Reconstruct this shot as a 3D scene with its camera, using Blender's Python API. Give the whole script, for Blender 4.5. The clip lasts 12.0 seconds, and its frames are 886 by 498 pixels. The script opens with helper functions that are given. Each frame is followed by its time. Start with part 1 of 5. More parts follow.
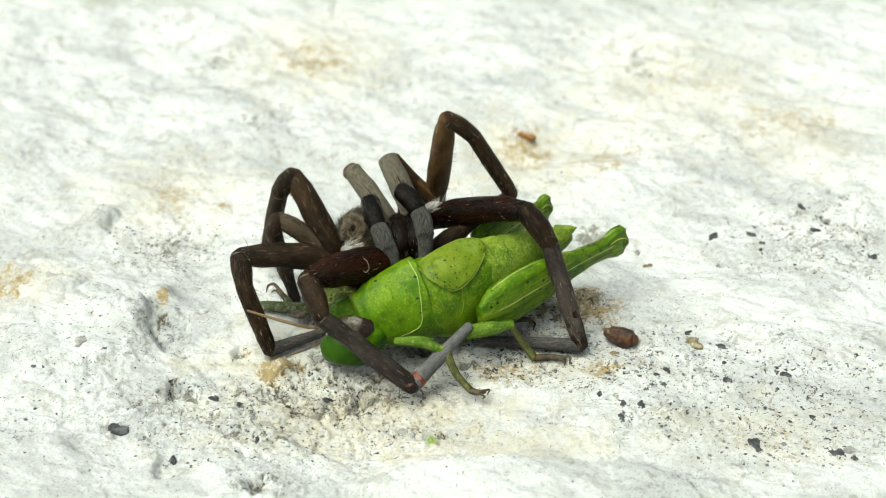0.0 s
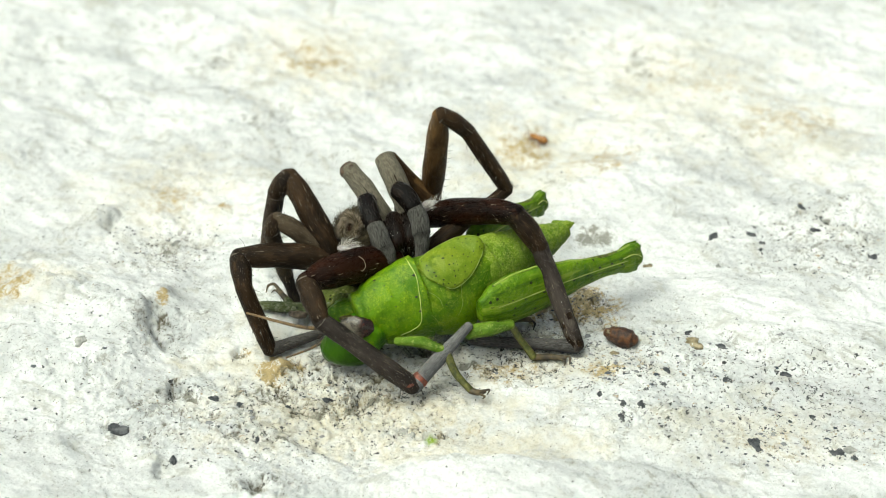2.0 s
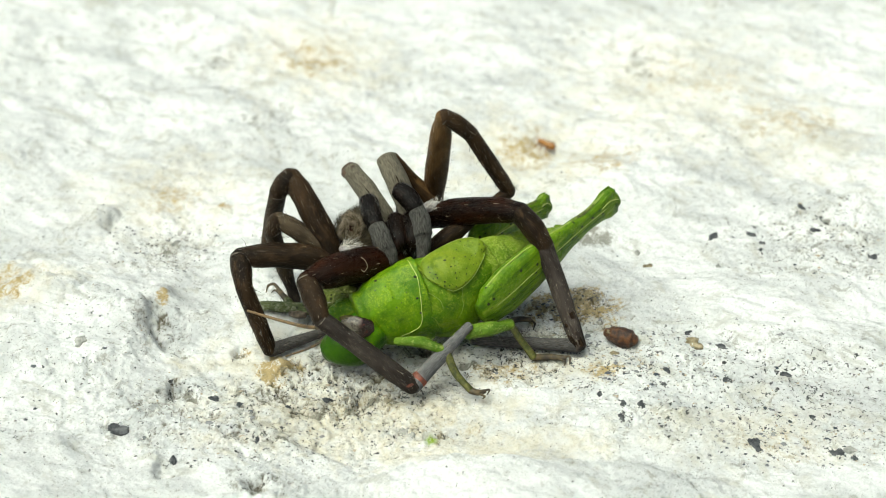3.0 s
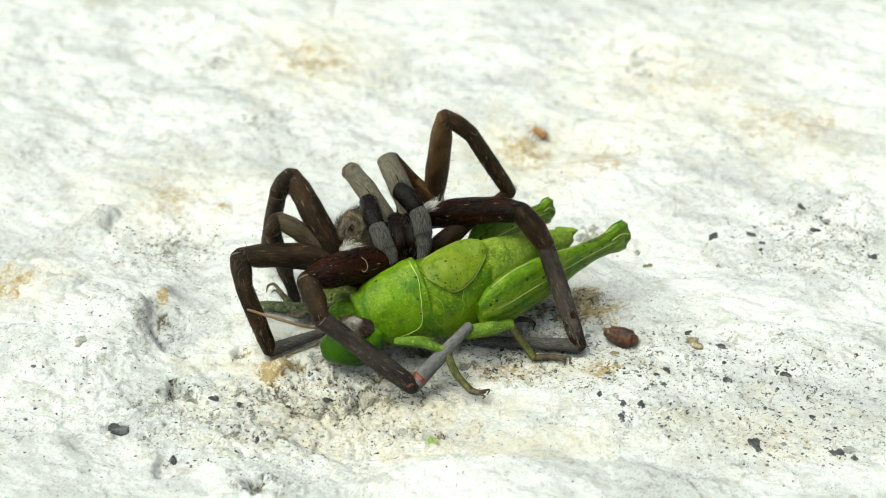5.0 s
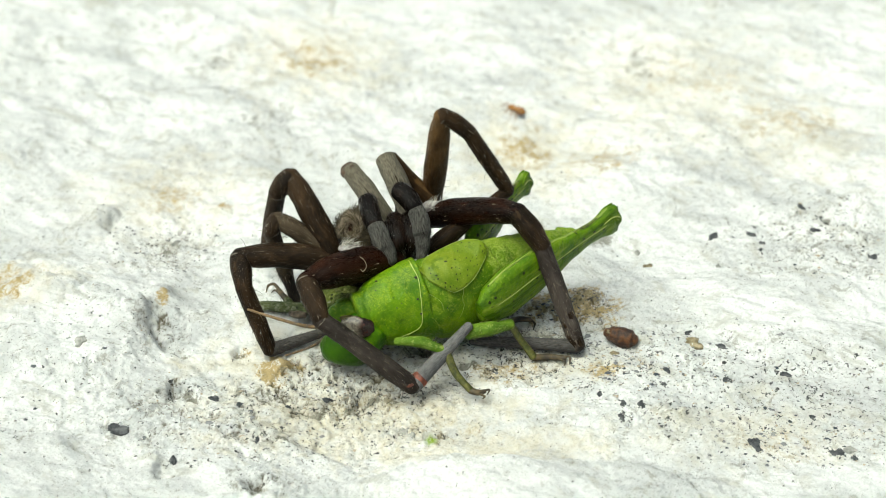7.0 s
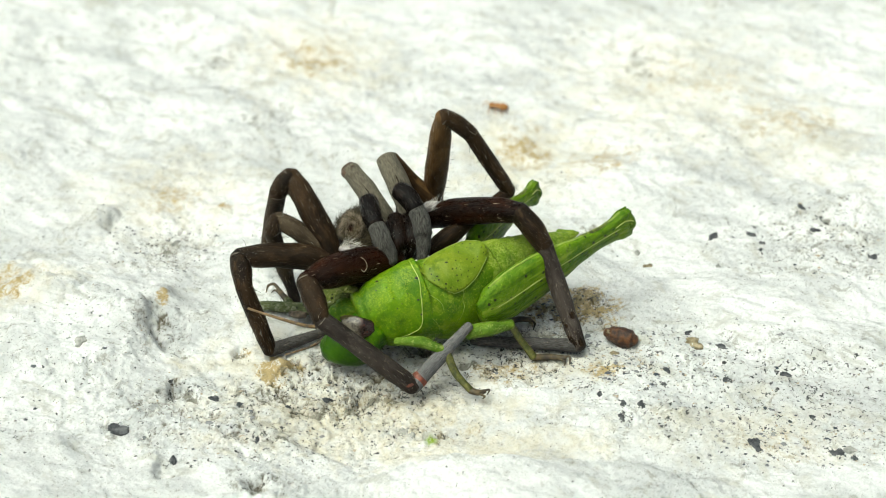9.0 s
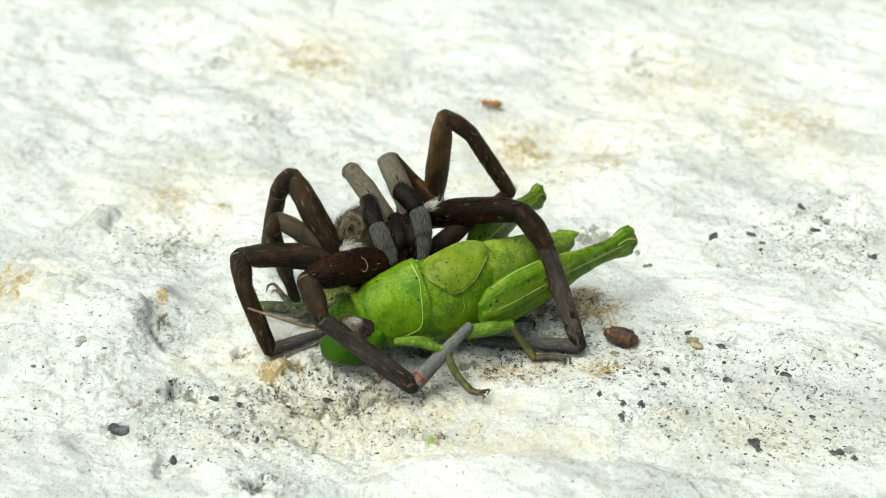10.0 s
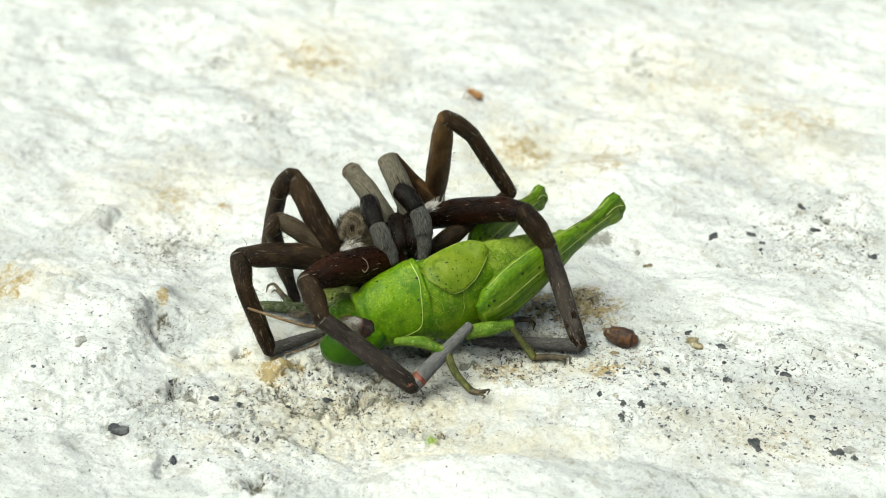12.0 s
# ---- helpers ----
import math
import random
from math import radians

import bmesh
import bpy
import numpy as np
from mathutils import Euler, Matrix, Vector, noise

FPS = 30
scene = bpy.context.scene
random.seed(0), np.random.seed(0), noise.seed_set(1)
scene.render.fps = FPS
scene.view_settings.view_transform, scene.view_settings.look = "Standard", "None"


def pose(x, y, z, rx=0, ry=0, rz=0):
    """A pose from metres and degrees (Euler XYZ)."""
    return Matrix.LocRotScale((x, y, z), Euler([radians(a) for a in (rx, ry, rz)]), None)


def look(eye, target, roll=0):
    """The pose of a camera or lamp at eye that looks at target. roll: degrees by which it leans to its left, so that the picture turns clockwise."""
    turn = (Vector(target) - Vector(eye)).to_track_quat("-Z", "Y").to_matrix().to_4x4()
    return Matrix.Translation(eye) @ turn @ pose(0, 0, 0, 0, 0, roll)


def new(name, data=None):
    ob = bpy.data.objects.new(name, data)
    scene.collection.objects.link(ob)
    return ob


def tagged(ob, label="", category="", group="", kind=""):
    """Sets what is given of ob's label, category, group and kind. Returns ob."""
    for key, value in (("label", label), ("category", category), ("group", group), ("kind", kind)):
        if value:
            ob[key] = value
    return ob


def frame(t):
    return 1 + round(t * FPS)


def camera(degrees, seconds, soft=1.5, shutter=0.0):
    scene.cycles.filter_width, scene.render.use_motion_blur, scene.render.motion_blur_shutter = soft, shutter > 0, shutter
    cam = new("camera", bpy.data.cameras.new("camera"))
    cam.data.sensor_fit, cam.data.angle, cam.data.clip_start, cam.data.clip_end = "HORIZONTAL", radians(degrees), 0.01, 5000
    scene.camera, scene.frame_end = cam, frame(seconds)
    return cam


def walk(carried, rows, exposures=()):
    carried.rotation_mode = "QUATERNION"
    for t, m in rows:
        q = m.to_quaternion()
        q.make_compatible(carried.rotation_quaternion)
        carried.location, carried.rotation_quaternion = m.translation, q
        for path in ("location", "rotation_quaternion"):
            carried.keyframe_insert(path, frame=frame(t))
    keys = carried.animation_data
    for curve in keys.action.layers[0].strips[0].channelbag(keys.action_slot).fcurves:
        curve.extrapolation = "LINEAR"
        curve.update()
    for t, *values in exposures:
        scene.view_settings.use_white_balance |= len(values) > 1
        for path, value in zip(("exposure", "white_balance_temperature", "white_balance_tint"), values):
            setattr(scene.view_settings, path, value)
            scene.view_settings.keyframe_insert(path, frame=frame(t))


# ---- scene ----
from mathutils.bvhtree import BVHTree

MM = 0.001

# ---- camera ----
cam = camera(30, 12.0, soft=0.6)
EYE = (0, -0.16 * math.cos(radians(35)), 0.16 * math.sin(radians(35)))
STAND = look(EYE, (0, 0, 0))
walk(cam, [(0, STAND), (12, STAND)], exposures=[(0, 0.20, 6300, -9), (12, 0.20, 6300, -9)])
cam.data.dof.use_dof = True
cam.data.dof.focus_distance = 0.1435
cam.data.dof.aperture_fstop = 43

# ---- light: bright overcast day ----
SUN_UP, SUN_TURN = 66, -116
world = bpy.data.worlds.new("overcast_sky")
scene.world = world
world.use_nodes = True
wn = world.node_tree.nodes
sky = wn.new("ShaderNodeTexSky")
sky.sky_type, sky.sun_disc = "NISHITA", False
sky.sun_elevation, sky.sun_rotation = radians(SUN_UP), radians(SUN_TURN)
sky.dust_density, sky.air_density, sky.ozone_density = 10.0, 0.6, 0.6
wn["Background"].inputs["Strength"].default_value = 0.15
world.node_tree.links.new(sky.outputs["Color"], wn["Background"].inputs["Color"])
sun = new("sun", bpy.data.lights.new("sun", "SUN"))
sun.data.energy, sun.data.angle, sun.data.color = 2.2, radians(42), (1.0, 0.98, 0.95)
sun.matrix_basis = look(Vector((math.sin(radians(SUN_TURN)) * math.cos(radians(SUN_UP)),
                                math.cos(radians(SUN_TURN)) * math.cos(radians(SUN_UP)),
                                math.sin(radians(SUN_UP)))) * 2, (0, 0, 0))


# ---- materials ----
class Mat:
    """A principled material and short ways to add nodes to it."""

    def __init__(self, name, rough=0.6, spec=0.4):
        self.m = bpy.data.materials.new(name)
        self.m.use_nodes = True
        self.t = self.m.node_tree
        self.b = self.t.nodes["Principled BSDF"]
        self.b.inputs["Roughness"].default_value = rough
        self.b.inputs["Specular IOR Level"].default_value = spec
        self.co = self.t.nodes.new("ShaderNodeTexCoord").outputs["Object"]
        self.skin = self.t.nodes.new("ShaderNodeAttribute")
        self.skin.attribute_name = "skin"

    def put(self, a, b):
        if isinstance(a, (int, float)):
            b.default_value = a
        elif isinstance(a, tuple):
            b.default_value = (*a, 1) if len(a) == 3 else a
        else:
            self.t.links.new(a, b)

    def noise(self, scale, detail=4, rough=0.55, stretch=None, warp=0.0, skin=False):
        n = self.t.nodes.new("ShaderNodeTexNoise")
        n.inputs["Scale"].default_value = scale
        n.inputs["Detail"].default_value = detail
        n.inputs["Roughness"].default_value = rough
        n.inputs["Distortion"].default_value = warp
        v = self.skin.outputs["Vector"] if skin else self.co
        if stretch:
            mp = self.t.nodes.new("ShaderNodeMapping")
            mp.vector_type = "TEXTURE"
            mp.inputs["Scale"].default_value = [1 / q for q in stretch[:3]]
            mp.inputs["Rotation"].default_value = (0, 0, radians(stretch[3]) if len(stretch) > 3 else 0)
            self.t.links.new(v, mp.inputs["Vector"])
            v = mp.outputs["Vector"]
        self.t.links.new(v, n.inputs["Vector"])
        return n.outputs["Fac"]

    def cells(self, scale, feature="F1", jitter=1.0, skin=False):
        n = self.t.nodes.new("ShaderNodeTexVoronoi")
        n.feature = feature
        n.inputs["Scale"].default_value = scale
        n.inputs["Randomness"].default_value = jitter
        self.t.links.new(self.skin.outputs["Vector"] if skin else self.co, n.inputs["Vector"])
        return n.outputs["Distance"]

    def cell_tone(self, scale, jitter=1.0, skin=False):
        n = self.t.nodes.new("ShaderNodeTexVoronoi")
        n.inputs["Scale"].default_value = scale
        n.inputs["Randomness"].default_value = jitter
        self.t.links.new(self.skin.outputs["Vector"] if skin else self.co, n.inputs["Vector"])
        s = self.t.nodes.new("ShaderNodeSeparateColor")
        self.t.links.new(n.outputs["Color"], s.inputs[0])
        return s.outputs[0]

    def step(self, x, a, b, lo=0.0, hi=1.0):
        n = self.t.nodes.new("ShaderNodeMapRange")
        n.interpolation_type = "SMOOTHSTEP"
        for i, v in enumerate((x, a, b, lo, hi)):
            self.put(v, n.inputs[i])
        return n.outputs[0]

    def math(self, op, a, b=0.0):
        n = self.t.nodes.new("ShaderNodeMath")
        n.operation = op
        self.put(a, n.inputs[0])
        self.put(b, n.inputs[1])
        return n.outputs[0]

    def mix(self, f, a, b):
        n = self.t.nodes.new("ShaderNodeMix")
        n.data_type = "RGBA"
        self.put(f, n.inputs[0])
        self.put(a, n.inputs[6])
        self.put(b, n.inputs[7])
        return n.outputs[2]

    def attr(self, name):
        n = self.t.nodes.new("ShaderNodeAttribute")
        n.attribute_name = name
        return n.outputs["Fac"]

    def color(self, c):
        self.put(c, self.b.inputs["Base Color"])

    def bump(self, h, distance, strength=1.0):
        n = self.t.nodes.new("ShaderNodeBump")
        n.inputs["Distance"].default_value = distance
        n.inputs["Strength"].default_value = strength
        if self.b.inputs["Normal"].is_linked:
            self.t.links.new(self.b.inputs["Normal"].links[0].from_socket, n.inputs["Normal"])
        self.put(h, n.inputs["Height"])
        self.t.links.new(n.outputs[0], self.b.inputs["Normal"])


def rock_material():
    k = Mat("white_rock", 0.9, 0.15)
    ochre, grey, grit, crag, crack_tone, lichen = (k.attr(a) for a in ("ochre", "grey", "grit", "crag", "crack_tone", "green"))
    broad = k.noise(75, 6, 0.62, (1, 1.6, 1, -30), 0.6)
    mid = k.noise(240, 7, 0.68, (1, 1.5, 1, -40), 0.8)
    fine = k.noise(900, 8, 0.72, None, 0.6)
    tiny = k.noise(4200, 5, 0.75)
    brush = k.noise(520, 6, 0.7, (0.25, 1.3, 1, -14), 0.9)
    c = k.mix(k.step(broad, 0.40, 0.64), (0.85, 0.855, 0.845), (0.64, 0.65, 0.645))
    c = k.mix(k.step(brush, 0.50, 0.66, 0, 0.6), c, (0.50, 0.51, 0.51))
    c = k.mix(k.step(mid, 0.53, 0.66, 0, 0.6), c, (0.52, 0.51, 0.45))
    c = k.mix(k.step(mid, 0.44, 0.30, 0, 0.6), c, (0.87, 0.875, 0.865))
    rough = k.math("MAXIMUM", grit, crag)
    wear = k.step(k.math("ADD", broad, k.math("MULTIPLY", rough, 0.26)), 0.44, 0.64, 0.30, 1.0)
    c = k.mix(k.math("MULTIPLY", k.step(fine, 0.54, 0.63, 0, 0.7), wear), c, (0.33, 0.32, 0.275))
    c = k.mix(k.math("MULTIPLY", k.step(tiny, 0.585, 0.64, 0, 0.8), wear), c, (0.16, 0.155, 0.14))
    blotch = k.math("ADD", k.math("MULTIPLY", fine, 0.6), k.math("MULTIPLY", tiny, 0.4))
    c = k.mix(k.math("MULTIPLY", k.attr("cream"), k.step(fine, 0.36, 0.56, 0.45, 1.0)), c, (0.74, 0.67, 0.49))
    worn = k.math("MULTIPLY", k.math("SUBTRACT", blotch, 0.5), 9.0)
    rag = k.step(k.math("ADD", ochre, k.math("MULTIPLY", worn, ochre)), 0.12, 0.75, 0.0, 0.9)
    c = k.mix(rag, c, (0.46, 0.34, 0.14))
    # grey weathering, together with the shade painted into creases
    rag = k.step(k.math("ADD", grey, k.math("MULTIPLY", worn, k.math("ADD", k.math("MULTIPLY", grey, 0.8), 0.02))), 0.25, 0.8, 0.0, 0.85)
    c = k.mix(rag, c, (0.24, 0.23, 0.185))
    # dark mineral flecks and pin holes, thickest in the gritty patches
    pits = k.noise(2100, 4, 0.66, None, 0.15)
    edge = k.step(k.math("MULTIPLY", rough, k.step(mid, 0.40, 0.58, 0.45, 1.0)), 0.0, 0.8, 0.67, 0.585)
    flecks = k.step(k.math("SUBTRACT", pits, edge), 0.0, 0.02)
    c = k.mix(k.math("MULTIPLY", flecks, k.step(tiny, 0.35, 0.6, 0.55, 1.0)), c, (0.055, 0.056, 0.058))
    # dark brown along the cracks, stronger where they are deeper
    c = k.mix(k.math("MULTIPLY", crack_tone, k.step(blotch, 0.38, 0.56, 0.25, 1.0)), c, (0.105, 0.086, 0.052))
    c = k.mix(k.math("MULTIPLY", lichen, k.step(tiny, 0.3, 0.5)), c, (0.26, 0.38, 0.03))
    k.color(c)
    k.bump(mid, 0.0024, 0.45)
    k.bump(fine, 0.0020, 0.5)
    k.bump(tiny, 0.0005, 0.7)
    return k.m


def leg_material(name, dark, light, shine=0.4, pale=0.35, spec=0.08):
    k = Mat(name, shine, spec)
    fibre = k.noise(3000, 5, 0.7, (0.10, 1, 1), 0.3, True)
    patch = k.noise(420, 4, 0.6, (0.5, 1, 1), 0.0, True)
    fleck = k.noise(4200, 5, 0.75, (0.35, 1, 1), 0.4, True)
    c = k.mix(k.step(patch, 0.34, 0.68), dark, light)
    c = k.mix(k.step(fibre, 0.54, 0.74, 0, 0.4), c, tuple(x * 1.7 for x in light))
    c = k.mix(k.step(k.noise(1100, 5, 0.65, (0.45, 1, 1), 0.4, True), 0.52, 0.66, 0, 0.55), c, tuple(x * 1.8 for x in light))
    c = k.mix(k.step(fibre, 0.46, 0.30, 0, 0.35), c, tuple(x * 0.6 for x in dark))
    c = k.mix(k.step(fleck, 0.60, 0.68, 0, pale * 0.7), c, (0.22, 0.17, 0.11))
    c = k.mix(k.step(fleck, 0.42, 0.32, 0, 0.5), c, (0.003, 0.002, 0.0015))
    k.color(c)
    k.put(k.step(fleck, 0.3, 0.7, shine - 0.06, shine + 0.25), k.b.inputs["Roughness"])
    k.bump(fibre, 0.0004, 0.15)
    k.bump(fleck, 0.0003, 0.4)
    k.bump(k.noise(9000, 3, 0.6), 0.0001, 0.6)
    return k.m


def velvet_material(name, dark, light):
    k = Mat(name, 0.85, 0.08)
    fur = k.noise(11000, 4, 0.7, (0.22, 1, 1), 0.5, True)
    crease = k.noise(1500, 5, 0.7, (0.3, 1, 1), 0.9, True)
    c = k.mix(k.step(fur, 0.30, 0.70), dark, light)
    k.b.inputs["Sheen Weight"].default_value = 0.05
    c = k.mix(k.step(k.noise(520, 4, 0.6, (0.5, 1, 1), 0.0, True), 0.54, 0.72, 0, 0.5), c, dark)
    c = k.mix(k.step(crease, 0.40, 0.28, 0, 0.5), c, tuple(x * 0.3 for x in dark))
    c = k.mix(k.step(k.noise(3600, 4, 0.7, (0.6, 1, 1), 0.3, True), 0.64, 0.70, 0, 0.7), c, tuple(x * 0.35 for x in dark))
    k.color(c)
    k.bump(crease, 0.0012, 0.35)
    k.bump(fur, 0.0003, 0.7)
    return k.m


def green_material(name, a, b, pale, dots=0.0, dot_scale=1100, shine=0.38, rough_skin=0.3, dot_size=0.3, mottle=0.6, net=0.0, stripes=0.0, skin_dots=False, worms=0.0):
    k = Mat(name, shine, 0.16)
    c = k.mix(k.step(k.noise(230, 5, 0.62), 0.38, 0.62), a, b)
    c = k.mix(k.step(k.noise(1050, 5, 0.7), 0.54, 0.68, 0, mottle * 0.55), c, pale)
    c = k.mix(k.step(k.noise(3800, 6, 0.78), 0.56, 0.63, 0, mottle), c, pale)
    c = k.mix(k.step(k.noise(700, 5, 0.7), 0.46, 0.32, 0, 0.6), c, (a[0] * 0.5, a[1] * 0.62, a[2] * 0.5))
    vein = k.step(k.math("ABSOLUTE", k.math("SUBTRACT", k.noise(1300, 5, 0.6, None, 1.5), 0.5)), 0.02, 0.0)
    c = k.mix(k.math("MULTIPLY", vein, k.step(k.noise(700, 3), 0.42, 0.6, 0, mottle * 0.6)), c, pale)
    if worms:
        line = k.step(k.math("ABSOLUTE", k.math("SUBTRACT", k.noise(2600, 4, 0.65, None, 1.2), 0.5)), 0.035, 0.0)
        height = k.t.nodes.new("ShaderNodeSeparateXYZ")
        k.t.links.new(k.skin.outputs["Vector"], height.inputs[0])
        upper = k.math("MULTIPLY", k.step(height.outputs[2], -0.0005, 0.0030, 0.35, 1.0), k.step(k.noise(600, 4, 0.6), 0.40, 0.60, 0.2, 1.0))
        c = k.mix(k.math("MULTIPLY", k.math("MULTIPLY", line, upper), worms), c, pale)
        c = k.mix(k.math("MULTIPLY", upper, 0.10), c, pale)
    if net:
        lace = k.math("MULTIPLY", k.step(k.cells(4200, "DISTANCE_TO_EDGE"), 0.2, 0.03), k.step(k.noise(3000, 4, 0.7), 0.4, 0.55))
        c = k.mix(k.math("MULTIPLY", lace, k.step(k.noise(900, 4), 0.35, 0.6, net * 0.3, net)), c, pale)
    if stripes:
        band = k.noise(1500, 3, 0.6, (0.05, 1, 1), 0.2, True)
        c = k.mix(k.step(band, 0.47, 0.34, 0, stripes), c, (a[0] * 0.4, a[1] * 0.45, a[2]))
        c = k.mix(k.step(band, 0.55, 0.66, 0, stripes * 0.7), c, pale)
        spot = k.noise(900, 4, 0.6, (0.5, 1, 1), 0.0, True)
        c = k.mix(k.step(spot, 0.64, 0.70, 0, 0.7), c, (0.018, 0.028, 0.006))
    if dots:
        hole = k.math("MULTIPLY", k.step(k.cells(dot_scale, jitter=0.45 if skin_dots else 1.0, skin=skin_dots), dot_size, dot_size - 0.07), k.step(k.cell_tone(dot_scale, 0.45 if skin_dots else 1.0, skin_dots), dots, dots - 0.05))
        c = k.mix(hole, c, (0.015, 0.022, 0.006))
    k.color(c)
    k.bump(k.noise(2200, 4, 0.65), 0.0005, rough_skin)
    k.bump(k.noise(8000, 3, 0.6), 0.00012, rough_skin)
    return k.m


def eye_material():
    """A glossy compound eye: pearly grey-brown on one side, dark red-brown on the other."""
    k = Mat("hopper_eye", 0.22, 0.6)
    place = k.t.nodes.new("ShaderNodeSeparateXYZ")
    k.t.links.new(k.skin.outputs["Vector"], place.inputs[0])
    spots = k.noise(2600, 5, 0.7)
    pearl = k.mix(k.step(spots, 0.36, 0.62), (0.025, 0.018, 0.012), (0.16, 0.14, 0.105))
    dark = k.mix(k.step(spots, 0.4, 0.65), (0.008, 0.003, 0.002), (0.045, 0.012, 0.006))
    k.color(k.mix(k.step(k.math("ADD", place.outputs[0], k.math("MULTIPLY", spots, 0.0008)), 0.0002, 0.0010), pearl, dark))
    k.bump(spots, 0.0003, 0.4)
    return k.m


def plain_material(name, a, b, scale=900, rough=0.5, relief=0.0002):
    k = Mat(name, rough, 0.4)
    n = k.noise(scale, 5, 0.65)
    k.color(k.mix(k.step(n, 0.35, 0.68), a, b))
    k.bump(n, relief, 0.8)
    return k.m


ROCK = rock_material()
LEG = leg_material("leg_brown", (0.006, 0.0036, 0.0018), (0.029, 0.0170, 0.0080), 0.34, 0.4)
LEG_DARK = leg_material("leg_dark", (0.0022, 0.0009, 0.0004), (0.014, 0.0040, 0.0011), 0.24, 0.14, 0.07)
LEG_WARM = leg_material("leg_warm", (0.020, 0.0105, 0.0045), (0.088, 0.050, 0.020), 0.36, 0.5)
LEG_GREY = velvet_material("leg_grey", (0.070, 0.069, 0.069), (0.19, 0.186, 0.186))
LEG_TAUPE = leg_material("leg_taupe", (0.020, 0.0155, 0.013), (0.056, 0.046, 0.039), 0.46, 0.5, 0.08)
LEG_OLIVE = leg_material("leg_olive", (0.016, 0.0115, 0.0065), (0.058, 0.043, 0.027), 0.42, 0.6, 0.08)
LEG_ASH = velvet_material("leg_ash", (0.030, 0.027, 0.025), (0.105, 0.099, 0.094))
PALP_GREY = velvet_material("palp_grey", (0.012, 0.0115, 0.010), (0.090, 0.086, 0.075))
STUB_GREY = velvet_material("stub_grey", (0.055, 0.048, 0.034), (0.20, 0.178, 0.13))
BODY_FUR = velvet_material("body_fur", (0.014, 0.010, 0.005), (0.10, 0.082, 0.046))
FANG = leg_material("jaw_dark", (0.003, 0.0018, 0.0012), (0.011, 0.006, 0.004), 0.2, 0.15, 0.1)
CAP = leg_material("palp_cap", (0.0015, 0.001, 0.0007), (0.007, 0.0042, 0.003), 0.10, 0.08, 0.10)
HAIR = plain_material("hair_dark", (0.010, 0.007, 0.004), (0.035, 0.024, 0.014))
HAIR_TAN = plain_material("hair_tan", (0.15, 0.11, 0.07), (0.30, 0.24, 0.17))
HAIR_PALE = plain_material("hair_pale", (0.5, 0.47, 0.4), (0.72, 0.7, 0.64))
RIM = plain_material("joint_pale", (0.03, 0.022, 0.016), (0.20, 0.165, 0.125), 2600)
REDMITE = plain_material("joint_red", (0.07, 0.024, 0.015), (0.23, 0.048, 0.020), 1500)
STREAK = plain_material("hair_streak", (0.12, 0.085, 0.05), (0.42, 0.34, 0.24))
PALE_SKIN = plain_material("pale_membrane", (0.13, 0.115, 0.11), (0.36, 0.34, 0.34), 1500, 0.35)
RUST = plain_material("rust_tip", (0.035, 0.020, 0.012), (0.12, 0.075, 0.045), 1500)
GREEN = green_material("hopper_green", (0.034, 0.102, 0.0008), (0.085, 0.178, 0.0008), (0.29, 0.37, 0.015), 0.07, 1700, 0.32, 0.35, 0.2, 0.45, worms=0.65)
GREEN_DEEP = green_material("hopper_deep_green", (0.014, 0.050, 0.0006), (0.034, 0.092, 0.0006), (0.08, 0.15, 0.002), 0.0, 900, 0.3, 0.2, 0.3, 0.25)
GREEN_HEAD = green_material("hopper_head_green", (0.022, 0.088, 0.0008), (0.070, 0.165, 0.0010), (0.22, 0.28, 0.008), 0.0, 900, 0.3, 0.35, 0.3, 0.5)
GREEN_ROUGH = green_material("hopper_rough_green", (0.085, 0.155, 0.004), (0.145, 0.215, 0.009), (0.36, 0.41, 0.09), 0.05, 1700, 0.5, 0.7, 0.2, 0.3, 0.5)
GREEN_WING = green_material("hopper_wing_green", (0.085, 0.138, 0.004), (0.135, 0.180, 0.010), (0.22, 0.26, 0.03), 0.7, 3000, 0.4, 0.25, 0.235, 0.5, skin_dots=True)
GREEN_CHEST = green_material("hopper_chest_green", (0.040, 0.102, 0.001), (0.105, 0.182, 0.001), (0.27, 0.32, 0.03), 0.06, 1500, 0.36, 0.45, 0.24, 0.7)
SILVER_MOSS = green_material("hopper_silvery", (0.035, 0.050, 0.012), (0.10, 0.115, 0.045), (0.36, 0.36, 0.26), 0.35, 1900, 0.55, 0.9, 0.3, 0.9)
SILVER = plain_material("hopper_silver_mouth", (0.05, 0.048, 0.04), (0.32, 0.31, 0.28), 2600, 0.4, 0.0006)
FACE = green_material("hopper_face", (0.040, 0.028, 0.006), (0.085, 0.070, 0.014), (0.20, 0.20, 0.13), 0.2, 1700, 0.4, 0.7, 0.3, 0.8)
LIP = plain_material("hopper_lip", (0.028, 0.018, 0.011), (0.13, 0.10, 0.065), 2200, 0.35, 0.0005)
GREEN_FEMUR = green_material("hopper_femur_green", (0.042, 0.105, 0.001), (0.105, 0.190, 0.003), (0.30, 0.36, 0.045), 0.2, 1700, 0.36, 0.45, 0.28, 0.4, 0.0, 0.55)
GREEN_LIMB = green_material("hopper_limb_green", (0.045, 0.100, 0.004), (0.095, 0.165, 0.010), (0.28, 0.31, 0.08), 0.15, 1900, 0.45, 0.6, 0.26, 0.8)
